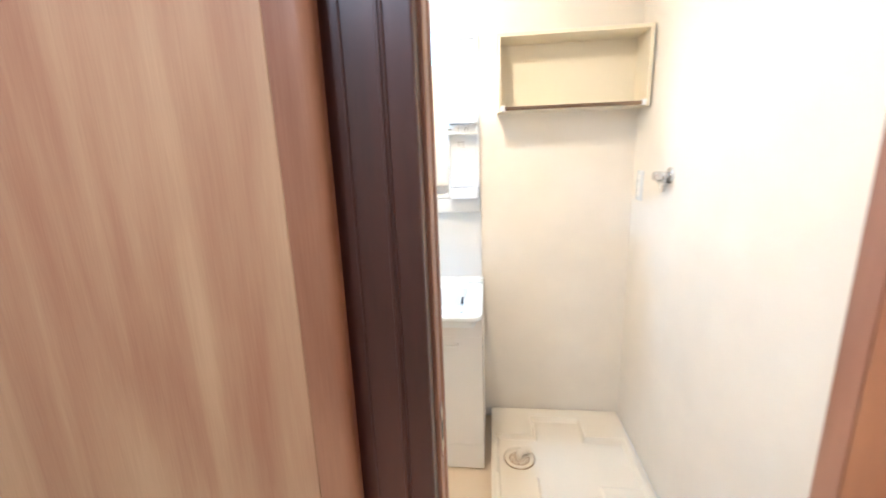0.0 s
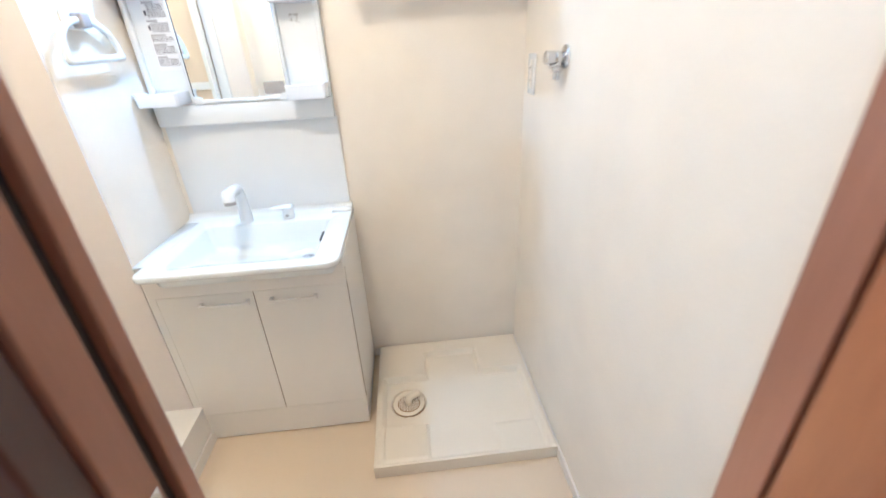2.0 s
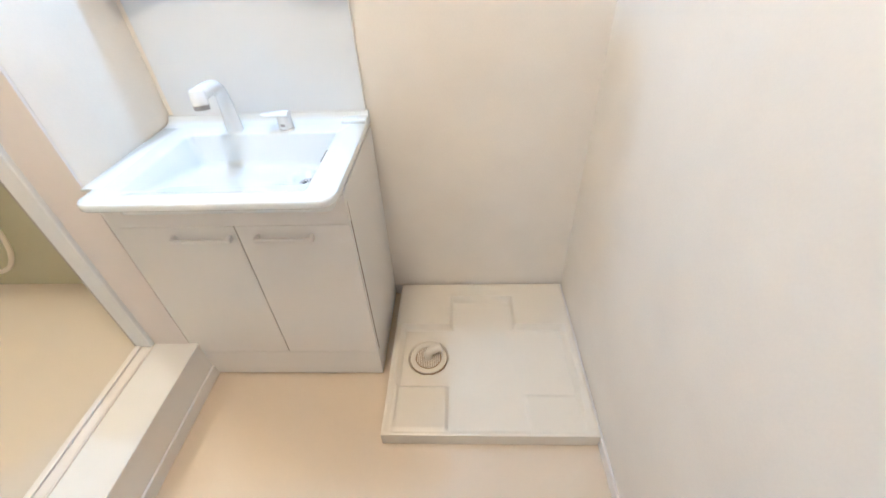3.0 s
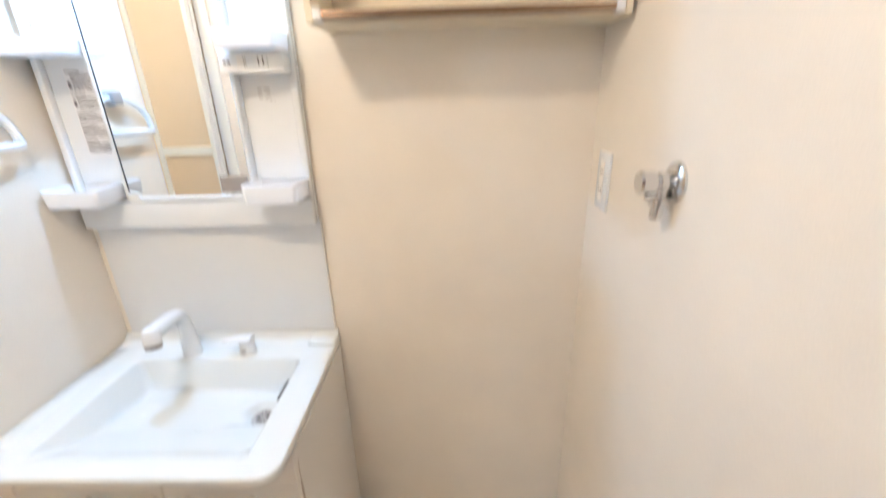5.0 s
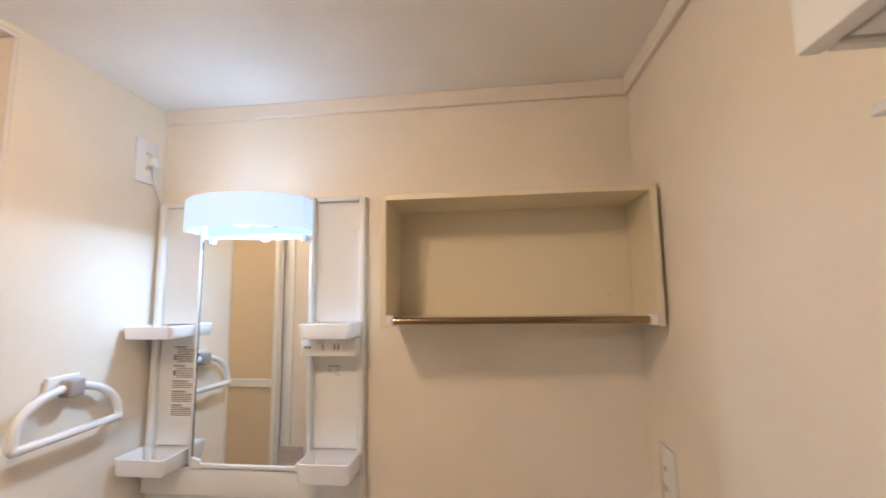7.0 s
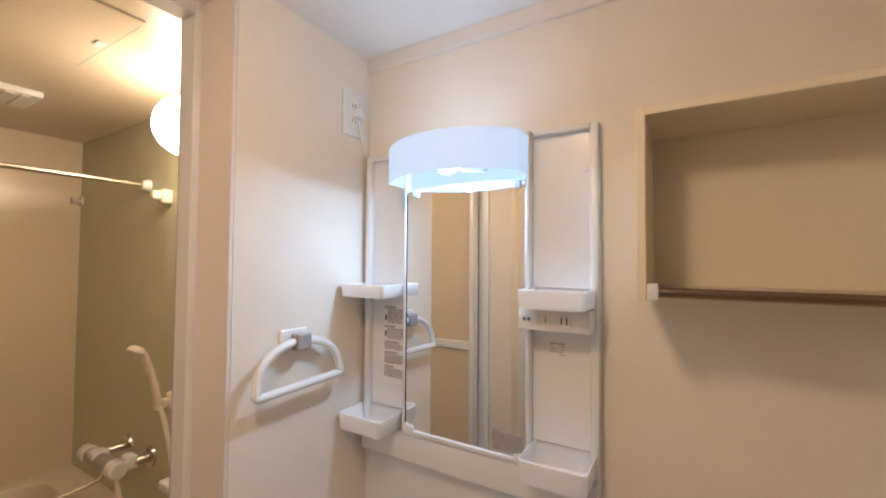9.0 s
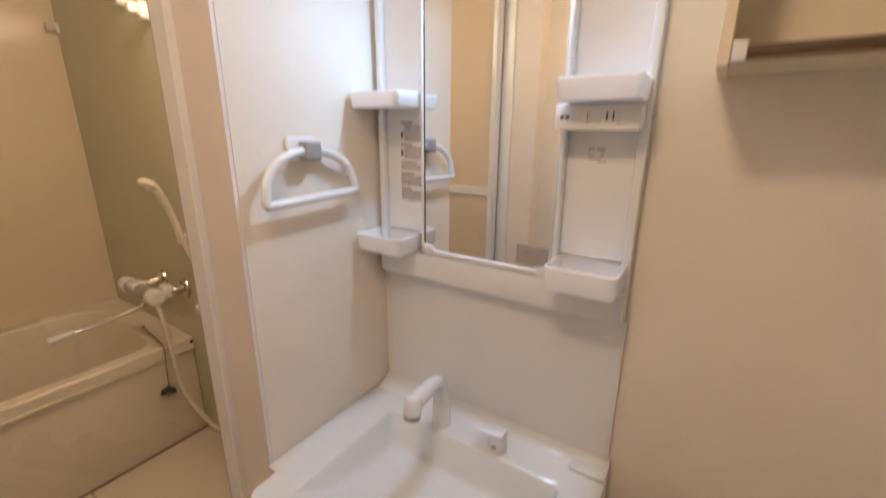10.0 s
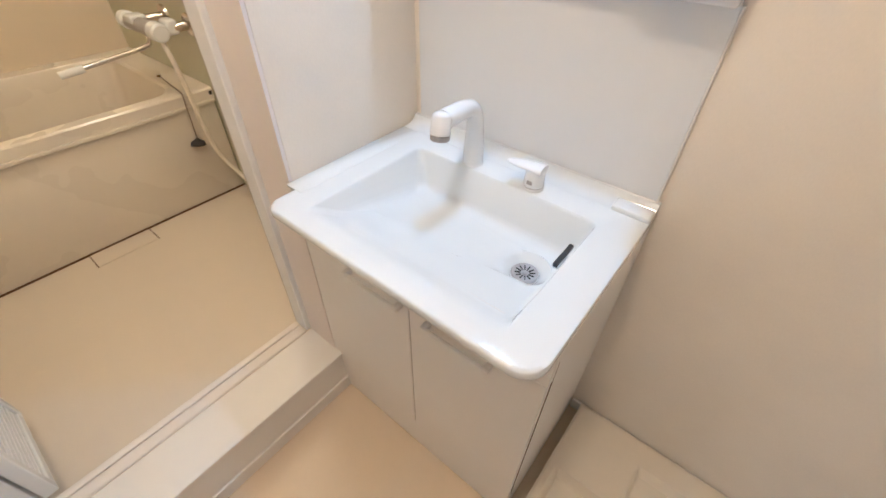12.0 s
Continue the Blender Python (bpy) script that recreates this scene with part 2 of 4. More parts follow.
def tube(points, radius, n=14, ends=True):
    return add_tube(bmesh.new(), points, radius, n, ends)


def lathe(at, axis, profile, n=28):
    """A turned body: profile of (along, radius) along an axis from at."""
    at, axis = Vector(at), Vector(axis).normalized()
    return tube_profile(at, axis, profile, n)


def tube_profile(at, axis, profile, n):
    side = axis.orthogonal().normalized()
    up = axis.cross(side)
    rings = [[at + axis * s + max(r, 1e-4) * (math.cos(k * 2 * math.pi / n) * side + math.sin(k * 2 * math.pi / n) * up) for k in range(n)] for s, r in profile]
    return add_rings(bmesh.new(), rings)


def curve_points(points, steps=8):
    """A smooth line through points."""
    p = [Vector(q) for q in points]
    p = [2 * p[0] - p[1]] + p + [2 * p[-1] - p[-2]]
    out = []
    for i in range(1, len(p) - 2):
        for k in range(steps):
            t = k / steps
            a, b, c, d = p[i - 1:i + 3]
            out.append(0.5 * (2 * b + (c - a) * t + (2 * a - 5 * b + 4 * c - d) * t * t + (3 * b - a - 3 * c + d) * t ** 3))
    return out + [p[-2]]


def rounded(x0, x1, y0, y1, r, z, n=8):
    """A rounded rectangle as a loop of points at height z."""
    if not isinstance(r, (list, tuple)):
        r = (r,) * 4
    out = []
    for (cx, cy, a0, q) in ((x1, y1, 0, r[0]), (x0, y1, 90, r[1]), (x0, y0, 180, r[2]), (x1, y0, 270, r[3])):
        sx, sy = (-1 if cx == x1 else 1), (-1 if cy == y1 else 1)
        for k in range(n + 1):
            a = radians(a0 + 90 * k / n)
            out.append((cx + sx * q + q * math.cos(a), cy + sy * q + q * math.sin(a), z))
    return out


def smoothstep(a, b, x):
    t = min(1, max(0, (x - a) / (b - a)))
    return t * t * (3 - 2 * t)


# ---- washroom shell ----


def panel_with_hole(bm, axis, u0, u1, w0, w1, z0, z1, h0, h1, hz0, hz1):
    """A wall of boxes round an opening. axis: the way it runs; u along it, w through it."""
    def put(a, b, lo, hi):
        if b - a > 1e-4 and hi - lo > 1e-4:
            if axis == "x":
                add_box(bm, a, b, w0, w1, lo, hi)
            else:
                add_box(bm, w0, w1, a, b, lo, hi)
    put(u0, h0, z0, z1)
    put(h1, u1, z0, z1)
    put(h0, h1, z0, hz0)
    put(h0, h1, hz1, z1)
    return bm


def build_shell():
    part("floor", box(LEFT - 0.02, RIGHT + 0.1, -1.6, BACK + 0.1, -0.08, 0.0), FLOOR, label="pale cream vinyl sheet floor", kind="structure")
    part("ceiling", box(-0.74, RIGHT + 0.1, FRONT - 0.13, BACK + 0.1, CEIL, CEIL + 0.08), CEILING, label="white papered washroom ceiling", kind="structure")
    part("wall_north", box(LEFT - 0.1, RIGHT + 0.1, BACK, BACK + 0.1, 0.0, CEIL), WALL, label="white wallpapered back wall of the washroom", kind="structure")
    part("wall_east", box(RIGHT, RIGHT + 0.1, -1.6, BACK, 0.0, CEIL), WALL, label="white wallpapered long side wall", kind="structure")
    bm = panel_with_hole(bmesh.new(), "y", FRONT, BACK, LEFT - 0.12, LEFT, 0.0, CEIL, BO0, BO1, SILL - 0.004, BHEAD)
    part("wall_west", bm, WALL, label="white wall with the bathroom doorway", kind="structure")
    bm = panel_with_hole(bmesh.new(), "x", LEFT - 0.12, RIGHT, FRONT - 0.13, FRONT, 0.0, CEIL, DX0 - 0.04, RIGHT - 0.0001, -0.001, DHEAD + 0.056)
    part("wall_south", bm, WALL, label="white wall with the entrance doorway", kind="structure")
    # cornice
    bm = bmesh.new()
    add_box(bm, LEFT, RIGHT, BACK - 0.013, BACK, CEIL - 0.042, CEIL, 0.002, 1)
    add_box(bm, RIGHT - 0.013, RIGHT, FRONT, BACK - 0.0135, CEIL - 0.042, CEIL, 0.002, 1)
    add_box(bm, LEFT, RIGHT - 0.0135, FRONT, FRONT + 0.013, CEIL - 0.042, CEIL, 0.002, 1)
    part("trim_cornice", bm, TRIM, label="narrow off-white cornice under the ceiling", kind="structure")
    bm = bmesh.new()
    add_box(bm, RIGHT - 0.008, RIGHT, FRONT, BACK, 0.0, 0.045, 0.002, 1)
    add_box(bm, -0.028, RIGHT - 0.0085, BACK - 0.008, BACK, 0.0, 0.045, 0.002, 1)
    part("baseboard", bm, TRIM, label="low off-white baseboard", kind="structure")
    bm = bmesh.new()
    add_box(bm, LEFT, LEFT + 0.028, BO0 - 0.02, 1.628, 0.0, SILL - 0.012)
    add_box(bm, LEFT + 0.028, LEFT + 0.036, BO0 - 0.02, 1.628, 0.0, 0.05, 0.002, 1)
    part("trim_riser", bm, CABINET, label="cream riser board under the bathroom door sill", kind="structure")
    part("door_sill", box(LEFT - 0.115, LEFT + 0.032, BO0, 1.628, SILL - 0.012, SILL, 0.002, 1), CABINET, label="smooth cream sill board of the bathroom doorway", kind="structure")
    bm = box(LEFT - 0.118, LEFT - 0.001, BO1 - 0.008, BO1 - 0.0005, SILL, BHEAD - 0.01)
    part("trim_jamb", bm, JAMB, label="pale jamb lining of the bathroom doorway", kind="structure")
    part("trim_jamb", box(LEFT - 0.118, LEFT - 0.001, BO0 + 0.0005, BO0 + 0.008, SILL, BHEAD - 0.01), JAMB, label="pale jamb lining of the bathroom doorway", kind="structure")
    part("trim_head", box(LEFT - 0.118, LEFT - 0.001, BO0 + 0.0005, BO1 - 0.0005, BHEAD - 0.009, BHEAD - 0.0005), JAMB, label="pale head lining of the bathroom doorway", kind="structure")


def build_bath_shell():
    part("bath_floor", box(BX0 - 0.02, BX1 + 0.02, BY0 - 0.1, BY1 + 0.02, BFLOOR - 0.1, BFLOOR), BATHFLOOR, label="cream moulded bathroom floor", kind="structure")
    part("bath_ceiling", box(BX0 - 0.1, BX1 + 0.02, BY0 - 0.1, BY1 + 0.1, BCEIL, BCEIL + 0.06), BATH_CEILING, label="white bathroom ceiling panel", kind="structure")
    part("bath_wall_north", box(BX0, BX1 + 0.02, BY1, BY1 + 0.04, BFLOOR, BCEIL), GREEN, label="glossy olive green bathroom accent wall", kind="structure")
    part("bath_wall_west", box(BX0 - 0.04, BX0, BY0 - 0.04, BY1 + 0.04, BFLOOR, BCEIL), BATHWALL, label="glossy cream bathroom wall panel beside the tub", kind="structure")
    part("bath_wall_south", box(BX0, BX1 + 0.02, BY0 - 0.04, BY0, BFLOOR, BCEIL), BATHWALL, label="glossy cream bathroom wall panel", kind="structure")
    bm = panel_with_hole(bmesh.new(), "y", BY0, BY1, BX1, BX1 + 0.022, BFLOOR, BCEIL, BO0, BO1, SILL - 0.02, BHEAD)
    part("bath_wall_east", bm, BATHWALL, label="glossy cream bathroom wall panel round the doorway", kind="structure")


def build_hall():
    part("hall_ceiling", box(-1.3, RIGHT + 0.4, -1.6, 0.76, 2.38, 2.46), CEILING, label="white hallway ceiling", kind="structure")
    part("hall_wall_south", box(-1.3, RIGHT + 0.4, -1.7, -1.6, 0.0, 2.46), WALL, label="white hallway wall behind the doorway", kind="structure")
    part("hall_wall_west", box(-1.3, -1.2, -1.6, 0.76, 0.0, 2.38), WALL, label="white hallway side wall", kind="structure")
    part("hall_wall_north", box(-0.246, RIGHT, FRONT - 0.13, FRONT - 0.05, CEIL, 2.38), WALL, label="white hallway wall above the doorway", kind="structure")
    part("hall_wall_east", box(RIGHT, RIGHT + 0.1, -1.6, 0.76, CEIL + 0.0, 2.38), WALL, label="white upper hallway wall", kind="structure")
    part("hall_floor", box(-1.3, LEFT - 0.021, -1.6, 0.76, -0.08, 0.0), FLOOR, label="cream hallway floor", kind="structure")


# ---- entrance ----


def build_entrance():
    y0, y1 = FRONT - 0.131, FRONT + 0.006
    f = tagged(new("door_frame"), "dark brown wooden door frame of the washroom entrance", "door frame", kind="structure")
    ORIGIN[f.name] = Vector()
    part("architrave", box(-0.246, -0.098, y0 - 0.002, 0.700, 0, DHEAD + 0.06, 0.004, 2), FRAMEWOOD, f)
    for x, w in ((-0.205, 0.004), (-0.152, 0.006), (-0.143, 0.003)):
        part("bead", box(x, x + w, y0 - 0.006, y0 - 0.0022, 0, DHEAD + 0.06, 0.0015, 2), FRAMEWOOD, f)
    part("jamb", box(-0.130, DX0, 0.7002, 0.748, 0, DHEAD, 0.002, 2), EDGEWOOD, f)
    # near-black colour here is the shade inside the slot beside the jamb
    part("rebate", box(-0.130, DX0 - 0.014, 0.7482, 0.772, 0, DHEAD), DARK, f)
    part("casing", box(-0.130, DX0, 0.7722, y1, 0, DHEAD + 0.03, 0.003, 2), EDGEWOOD, f)
    part("casing", box(DX1, RIGHT - 0.0005, 0.738, y1, 0, DHEAD + 0.03, 0.003, 2), EDGEWOOD, f)
    # same slot on the leaf side, its shade put into the colour
    part("rebate", box(DX1 + 0.014, RIGHT - 0.0005, 0.7205, 0.7378, 0, DHEAD), DARK, f)
    part("head", box(-0.130, RIGHT - 0.0005, y0, y1 - 0.001, DHEAD + 0.0305, DHEAD + 0.055, 0.002, 1), FRAMEWOOD, f)
    plate = thing("strike_plate", (DX0, 0.73, 0.82), "small brushed steel strike plate in the door jamb", "strike plate")
    part("plate", box(DX0, DX0 + 0.0015, 0.712, 0.742, 0.83, 0.93, 0.0006, 1), CHROME, plate)
    part("bolt_hole", box(DX0 + 0.0013, DX0 + 0.0019, 0.720, 0.735, 0.86, 0.90), DARK, plate)
    # open leaf
    leaf = tagged(new("door_1"), "open reddish brown wooden door leaf standing against the wall", "door", kind="structure")
    ORIGIN[leaf.name] = Vector()
    part("leaf", box(0.612, 0.650, 0.02, 0.720, 0.008, 2.01, 0.002, 2), DOORWOOD, leaf)
    # neighbouring door beside the entrance
    side = tagged(new("door_2"), "closed light brown wooden door beside the washroom entrance", "door", kind="structure")
    ORIGIN[side.name] = Vector()
    part("leaf", box(-0.95, -0.2855, 0.600, 0.636, 0.008, 2.05, 0.002, 1), ASHWOOD, side)
    # edge strip of the same leaf; its darker colour stands for shade there
    part("shaded_edge", add_rings(bmesh.new(), [rounded(-0.2854, -0.2235, 0.600, 0.636, (0.001, 0.0004, 0.0004, 0.022), z) for z in (0.008, 2.05)]), SHADED_ASHWOOD, side, "rounded edge of the same door, coloured darker for the shade beside the frame", smooth=50)
    part("casing", box(-1.0, -0.9505, 0.595, 0.659, 0, 2.08, 0.002, 1), EDGEWOOD, side)
    part("hall_wall_north_side", box(-1.2, -1.0005, 0.659, 0.759, 0, 2.38), WALL, label="white wall beside the neighbouring door", kind="structure")
    part("hall_wall_north_low", box(-1.0, -0.247, 0.6365, 0.759, 0, 2.38), WALL, label="white wall over the neighbouring door", kind="structure")
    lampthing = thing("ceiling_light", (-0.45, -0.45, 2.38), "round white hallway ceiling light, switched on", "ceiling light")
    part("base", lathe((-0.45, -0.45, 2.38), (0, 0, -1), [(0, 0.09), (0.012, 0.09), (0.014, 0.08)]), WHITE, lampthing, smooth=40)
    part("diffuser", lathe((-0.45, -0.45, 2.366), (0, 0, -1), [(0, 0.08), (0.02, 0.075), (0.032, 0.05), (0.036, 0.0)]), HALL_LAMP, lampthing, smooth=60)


# ---- washbasin unit ----
VX0, VX1 = -0.632, -0.032


def build_vanity():
    v = thing("vanity_cabinet", (-0.335, 1.83, 0), "white laminate vanity cabinet with two closed doors under the basin", "cabinet")
    part("side_panel", box(VX0, VX0 + 0.015, 1.640, BACK - 0.001, 0.004, 0.735, 0.001, 1), CABINET, v)
    part("side_panel", box(VX1 - 0.015, VX1, 1.640, BACK - 0.001, 0.004, 0.735, 0.001, 1), CABINET, v)
    part("bottom_panel", box(VX0 + 0.0155, VX1 - 0.0155, 1.640, BACK - 0.001, 0.10, 0.115), CABINET, v)
    part("base_panel", box(VX0, VX1, 1.6215, 1.639, 0.006, 0.1285, 0.001, 1), CABINET, v)
    part("top_panel", box(VX0, VX1, 1.6203, 1.639, 0.6472, 0.735, 0.0004, 1), CABINET, v)
    part("filler_strip", box(LEFT + 0.0005, VX0 - 0.0005, 1.622, 1.648, SILL + 0.0005, 0.7605), CABINET, v)
    mid = -0.331
    part("side_seam", box(VX1 - 0.002, VX1 + 0.0003, 1.6388, 1.6402, 0.115, 0.70), JOINT, v, "thin brown seam")
    part("centre_gap", box(mid - 0.0012, mid + 0.0012, 1.6225, 1.6260, 0.131, 0.646), JOINT, v, "thin brown gap between the doors")
    for a, b, h0, h1 in ((VX0 + 0.001, mid - 0.0014, -0.505, -0.343), (mid + 0.0014, VX1 - 0.001, -0.283, -0.128)):
        d = part("door", box(a, b, 1.620, 1.638, 0.1300, 0.6466, 0.0008, 1), CABINET, v)
        bar = bmesh.new()
        add_box(bar, h0, h1, 1.597, 1.606, 0.606, 0.619, 0.004, 2)
        for x in (h0 + 0.001, h1 - 0.013):
            add_box(bar, x, x + 0.012, 1.600, 1.6205, 0.605, 0.621, 0.003, 2)
        part("handle", bar, CABINET, d, "white plastic bar handle", smooth=40)


TOP = 0.767


def build_basin():
    """Counter and bowl in one moulding: steep left and rear sides, a floor that falls to the drain."""
    x0, x1, y0, y1 = -0.628, -0.030, 1.540, BACK - 0.001
    t = thing("washbasin", (-0.34, 1.79, 0.70), "glossy white resin washbasin with a wide sloping bowl", "washbasin")
    rc = (0.004, 0.004, 0.03, 0.045)

    def out(dx, dy, z):
        return rounded(x0 + dx, x1 - dx, y0 + dy, y1, rc, z, 12)

    def fall(p, f):
        d = 0.004 + 0.084 * smoothstep(1.50, 1.87, p[1]) + 0.010 * smoothstep(-0.55, -0.20, p[0]) * smoothstep(1.56, 1.75, p[1])
        return (p[0], p[1], TOP - f * d)
    rings = [out(0.014, 0.075, 0.69), out(0.008, 0.060, 0.728), out(0.003, 0.016, 0.742), out(0.001, 0.003, 0.746), out(0, 0, 0.750), out(0, 0, TOP - 0.005),
             out(0.0015, 0.002, TOP - 0.001), out(0.006, 0.006, TOP), out(0.016, 0.018, TOP)]
    bx0, bx1, by0, by1 = -0.556, -0.104, 1.572, 1.912
    for inset, r, f in ((0, 0.018, 0), (0.002, 0.018, 0.015), (0.005, 0.018, 0.08), (0.012, 0.020, 0.46), (0.019, 0.022, 0.82), (0.0235, 0.024, 0.93), (0.030, 0.028, 0.985), (0.040, 0.034, 1.0)):
        rings.append([fall(p, f) for p in rounded(bx0 + inset, bx1 - 0.75 * inset, by0 + 2.6 * inset, by1 - 0.8 * inset, r, 0, 12)])
    dx, dy = -0.187, 1.810
    n, last = len(rings[0]), rings[-1]
    rim = []
    a0 = math.atan2(last[0][1] - dy, last[0][0] - dx)
    for k in range(n):
        a = a0 + 2 * math.pi * k / n
        rim.append((dx + 0.052 * math.cos(a), dy + 0.052 * math.sin(a)))
    for k in (0.3, 0.55, 0.78, 0.92):
        rings.append([fall((p[0] + (q[0] - p[0]) * k, p[1] + (q[1] - p[1]) * k), 1.0) for p, q in zip(last, rim)])
    for r, z in ((0.049, 0.002), (0.043, 0.007), (0.036, 0.014), (0.031, 0.018), (0.0285, 0.022)):
        base = fall((dx, dy), 1.0)[2]
        rings.append([(dx + (q[0] - dx) * r / 0.052, dy + (q[1] - dy) * r / 0.052, base - z) for q in rim])
    part("bowl", add_rings(bmesh.new(), rings, True, "last"), GLOSS, t, smooth=50)
    base = fall((dx, dy), 1.0)[2] - 0.0218
    bm = bmesh.new()
    prof = [(1.966, TOP - 0.002), (1.966, TOP + 0.0004), (1.985, TOP + 0.002), (1.996, TOP + 0.006), (2.004, TOP + 0.013), (2.008, TOP + 0.0205), (BACK - 0.0008, TOP + 0.0208), (BACK - 0.0008, TOP - 0.002)]
    add_rings(bm, [[(x, y, z) for y, z in prof] for x in (-0.654, x1 - 0.001)])
    part("rear_ledge", bm, GLOSS, t, smooth=50)
    part("end_ledge", box(-0.106, x1 - 0.0015, 1.9655, 2.004, TOP - 0.001, TOP + 0.0105, 0.004, 3), GLOSS, t, smooth=50)
    part("side_ledge", box(-0.655, x0 + 0.022, 1.612, 1.9655, TOP - 0.006, TOP + 0.0006, 0.0004, 1), GLOSS, t, smooth=50)
    s = part("drain_basket", lathe((dx, dy, base), (0, 0, 1), [(0, 0.027), (0.006, 0.0285), (0.008, 0.026), (0.006, 0.022), (0.004, 0.004)]), STRAINER, t, "round grey strainer in the drain", smooth=40)
    for k in range(12):
        a = 2 * math.pi * k / 12
        c, q = math.cos(a), math.sin(a)
        part("slot", tube([(dx + c * 0.009, dy + q * 0.009, base + 0.0055), (dx + c * 0.020, dy + q * 0.020, base + 0.0068)], 0.0013, 6), DARK, s)
    part("hub", lathe((dx, dy, base + 0.003), (0, 0, 1), [(0, 0.006), (0.004, 0.006), (0.005, 0.0)], 14), STRAINER, s)
    part("overflow_cover", box(-0.1345, -0.1225, 1.800, 1.842, 0.714, 0.7275, 0.003, 2), WHITE, t, "white cover over the slotted overflow")
    part("overflow_slot", box(-0.1310, -0.1225, 1.790, 1.858, 0.7277, 0.7370, 0.001, 1), DARK, t, "black overflow slot")


def build_faucet():
    f = thing("basin_faucet", (-0.39, 1.94, TOP), "white plastic basin faucet with an arched spout and separate lever", "faucet")
    p = curve_points([(-0.416, 1.936, TOP - 0.002), (-0.416, 1.936, 0.825), (-0.4155, 1.933, 0.868), (-0.413, 1.917, 0.895), (-0.409, 1.885, 0.908), (-0.404, 1.840, 0.913), (-0.401, 1.808, 0.914)], 6)
    n = len(p)
    part("spout", tube(p, [0.0230 - 0.0052 * smoothstep(0, 0.35, i / n) + 0.002 * smoothstep(0.6, 1.0, i / n) for i in range(n)], 20), WHITE, f, smooth=50)
    part("base_ring", lathe((-0.416, 1.936, TOP - 0.001), (0, 0, 1), [(0, 0.0245), (0.003, 0.0245), (0.005, 0.0225)]), WHITE, f, smooth=40)
    part("spout_head", lathe((-0.3995, 1.802, 0.933), (0.02, -0.14, -1), [(0, 0.006), (0.002, 0.013), (0.007, 0.0175), (0.039, 0.0195), (0.040, 0.0175)]), WHITE, f, smooth=50)
    part("aerator", lathe((-0.3990, 1.797, 0.8925), (0.02, -0.14, -1), [(0, 0.0190), (0.010, 0.0182), (0.011, 0.012)]), GREY, f, "grey ring under the spout head", smooth=40)
    lx, ly = -0.261, 1.936
    part("lever_base", lathe((lx, ly, TOP - 0.001), (0, 0, 1), [(0, 0.0225), (0.003, 0.0225), (0.005, 0.0205), (0.006, 0.0205)]), WHITE, f, smooth=40)
    part("joint_ring", lathe((lx, ly, TOP + 0.0045), (0, 0, 1), [(0, 0.0198), (0.002, 0.0198)]), GREY, f, "thin grey joint ring")
    lev = part("lever", lathe((lx, ly, TOP + 0.007), (0, 0, 1), [(0, 0.0205), (0.002, 0.0212), (0.034, 0.0195), (0.041, 0.0150), (0.043, 0.0)]), WHITE, f, smooth=50)
    bm = bmesh.new()
    sec = []
    for k in range(11):
        u = k / 10
        w, h = 0.0205 * math.sqrt(max(0.04, 1 - abs(2 * u - 0.75) ** 3 / 2.2)) * (1 - 0.25 * u), 0.0095 - 0.006 * u
        c = Vector((lx + 0.018 - 0.074 * u, ly - 0.016 * u, TOP + 0.046 + 0.010 * u - 0.006 * u * u))
        sec.append([c + Vector((0, w * math.cos(a), h * math.sin(a))) for a in [2 * math.pi * j / 16 for j in range(16)]])
    part("grip", add_rings(bm, sec), WHITE, lev, smooth=60)
    part("printed_mark", box(lx - 0.006, lx + 0.006, ly - 0.0222, ly - 0.0212, TOP + 0.016, TOP + 0.024), GREY, lev, "faint grey mark")


def build_backsplash():
    b = thing("backsplash", (-0.34, BACK, 0.79), "smooth pale grey splash panel above the washbasin", "panel")
    part("panel", box(VX0 - 0.006, VX1 - 0.0085, BACK - 0.008, BACK - 0.0005, 0.7885, 1.118, 0.001, 1), PANEL, b)
    part("edge_trim", box(VX1 - 0.0083, VX1 - 0.005, BACK - 0.0092, BACK - 0.0005, 0.7885, 1.118, 0.0006, 1), CABINET, b, "thin white edge strip")
    part("seal_bead", box(VX0 - 0.006, VX1 - 0.0085, BACK - 0.011, BACK - 0.0082, 0.788, 0.7905, 0.0008, 1), WHITE, b)


def tray(parent, x0, x1, z0, z1, name="tray"):
    y0, y1 = 1.905, 2.008

    def ring(d, z, r):
        return rounded(x0 + d, x1 - d, y0 + d, y1 - (0 if d < 0.004 else 0.003), (0.002, 0.002, r, r), z)
    rings = [ring(0.0060, z0, 0.008), ring(0.0030, z0 + 0.004, 0.010), ring(0.0004, z1 - 0.003, 0.011), ring(0, z1 - 0.0012, 0.011), ring(0.0008, z1, 0.010),
             ring(0.0026, z1, 0.009), ring(0.0034, z1 - 0.002, 0.008), ring(0.0062, z0 + 0.008, 0.007), ring(0.0100, z0 + 0.0045, 0.006)]
    return part(name, add_rings(bmesh.new(), rings), TRAY, parent, smooth=35)


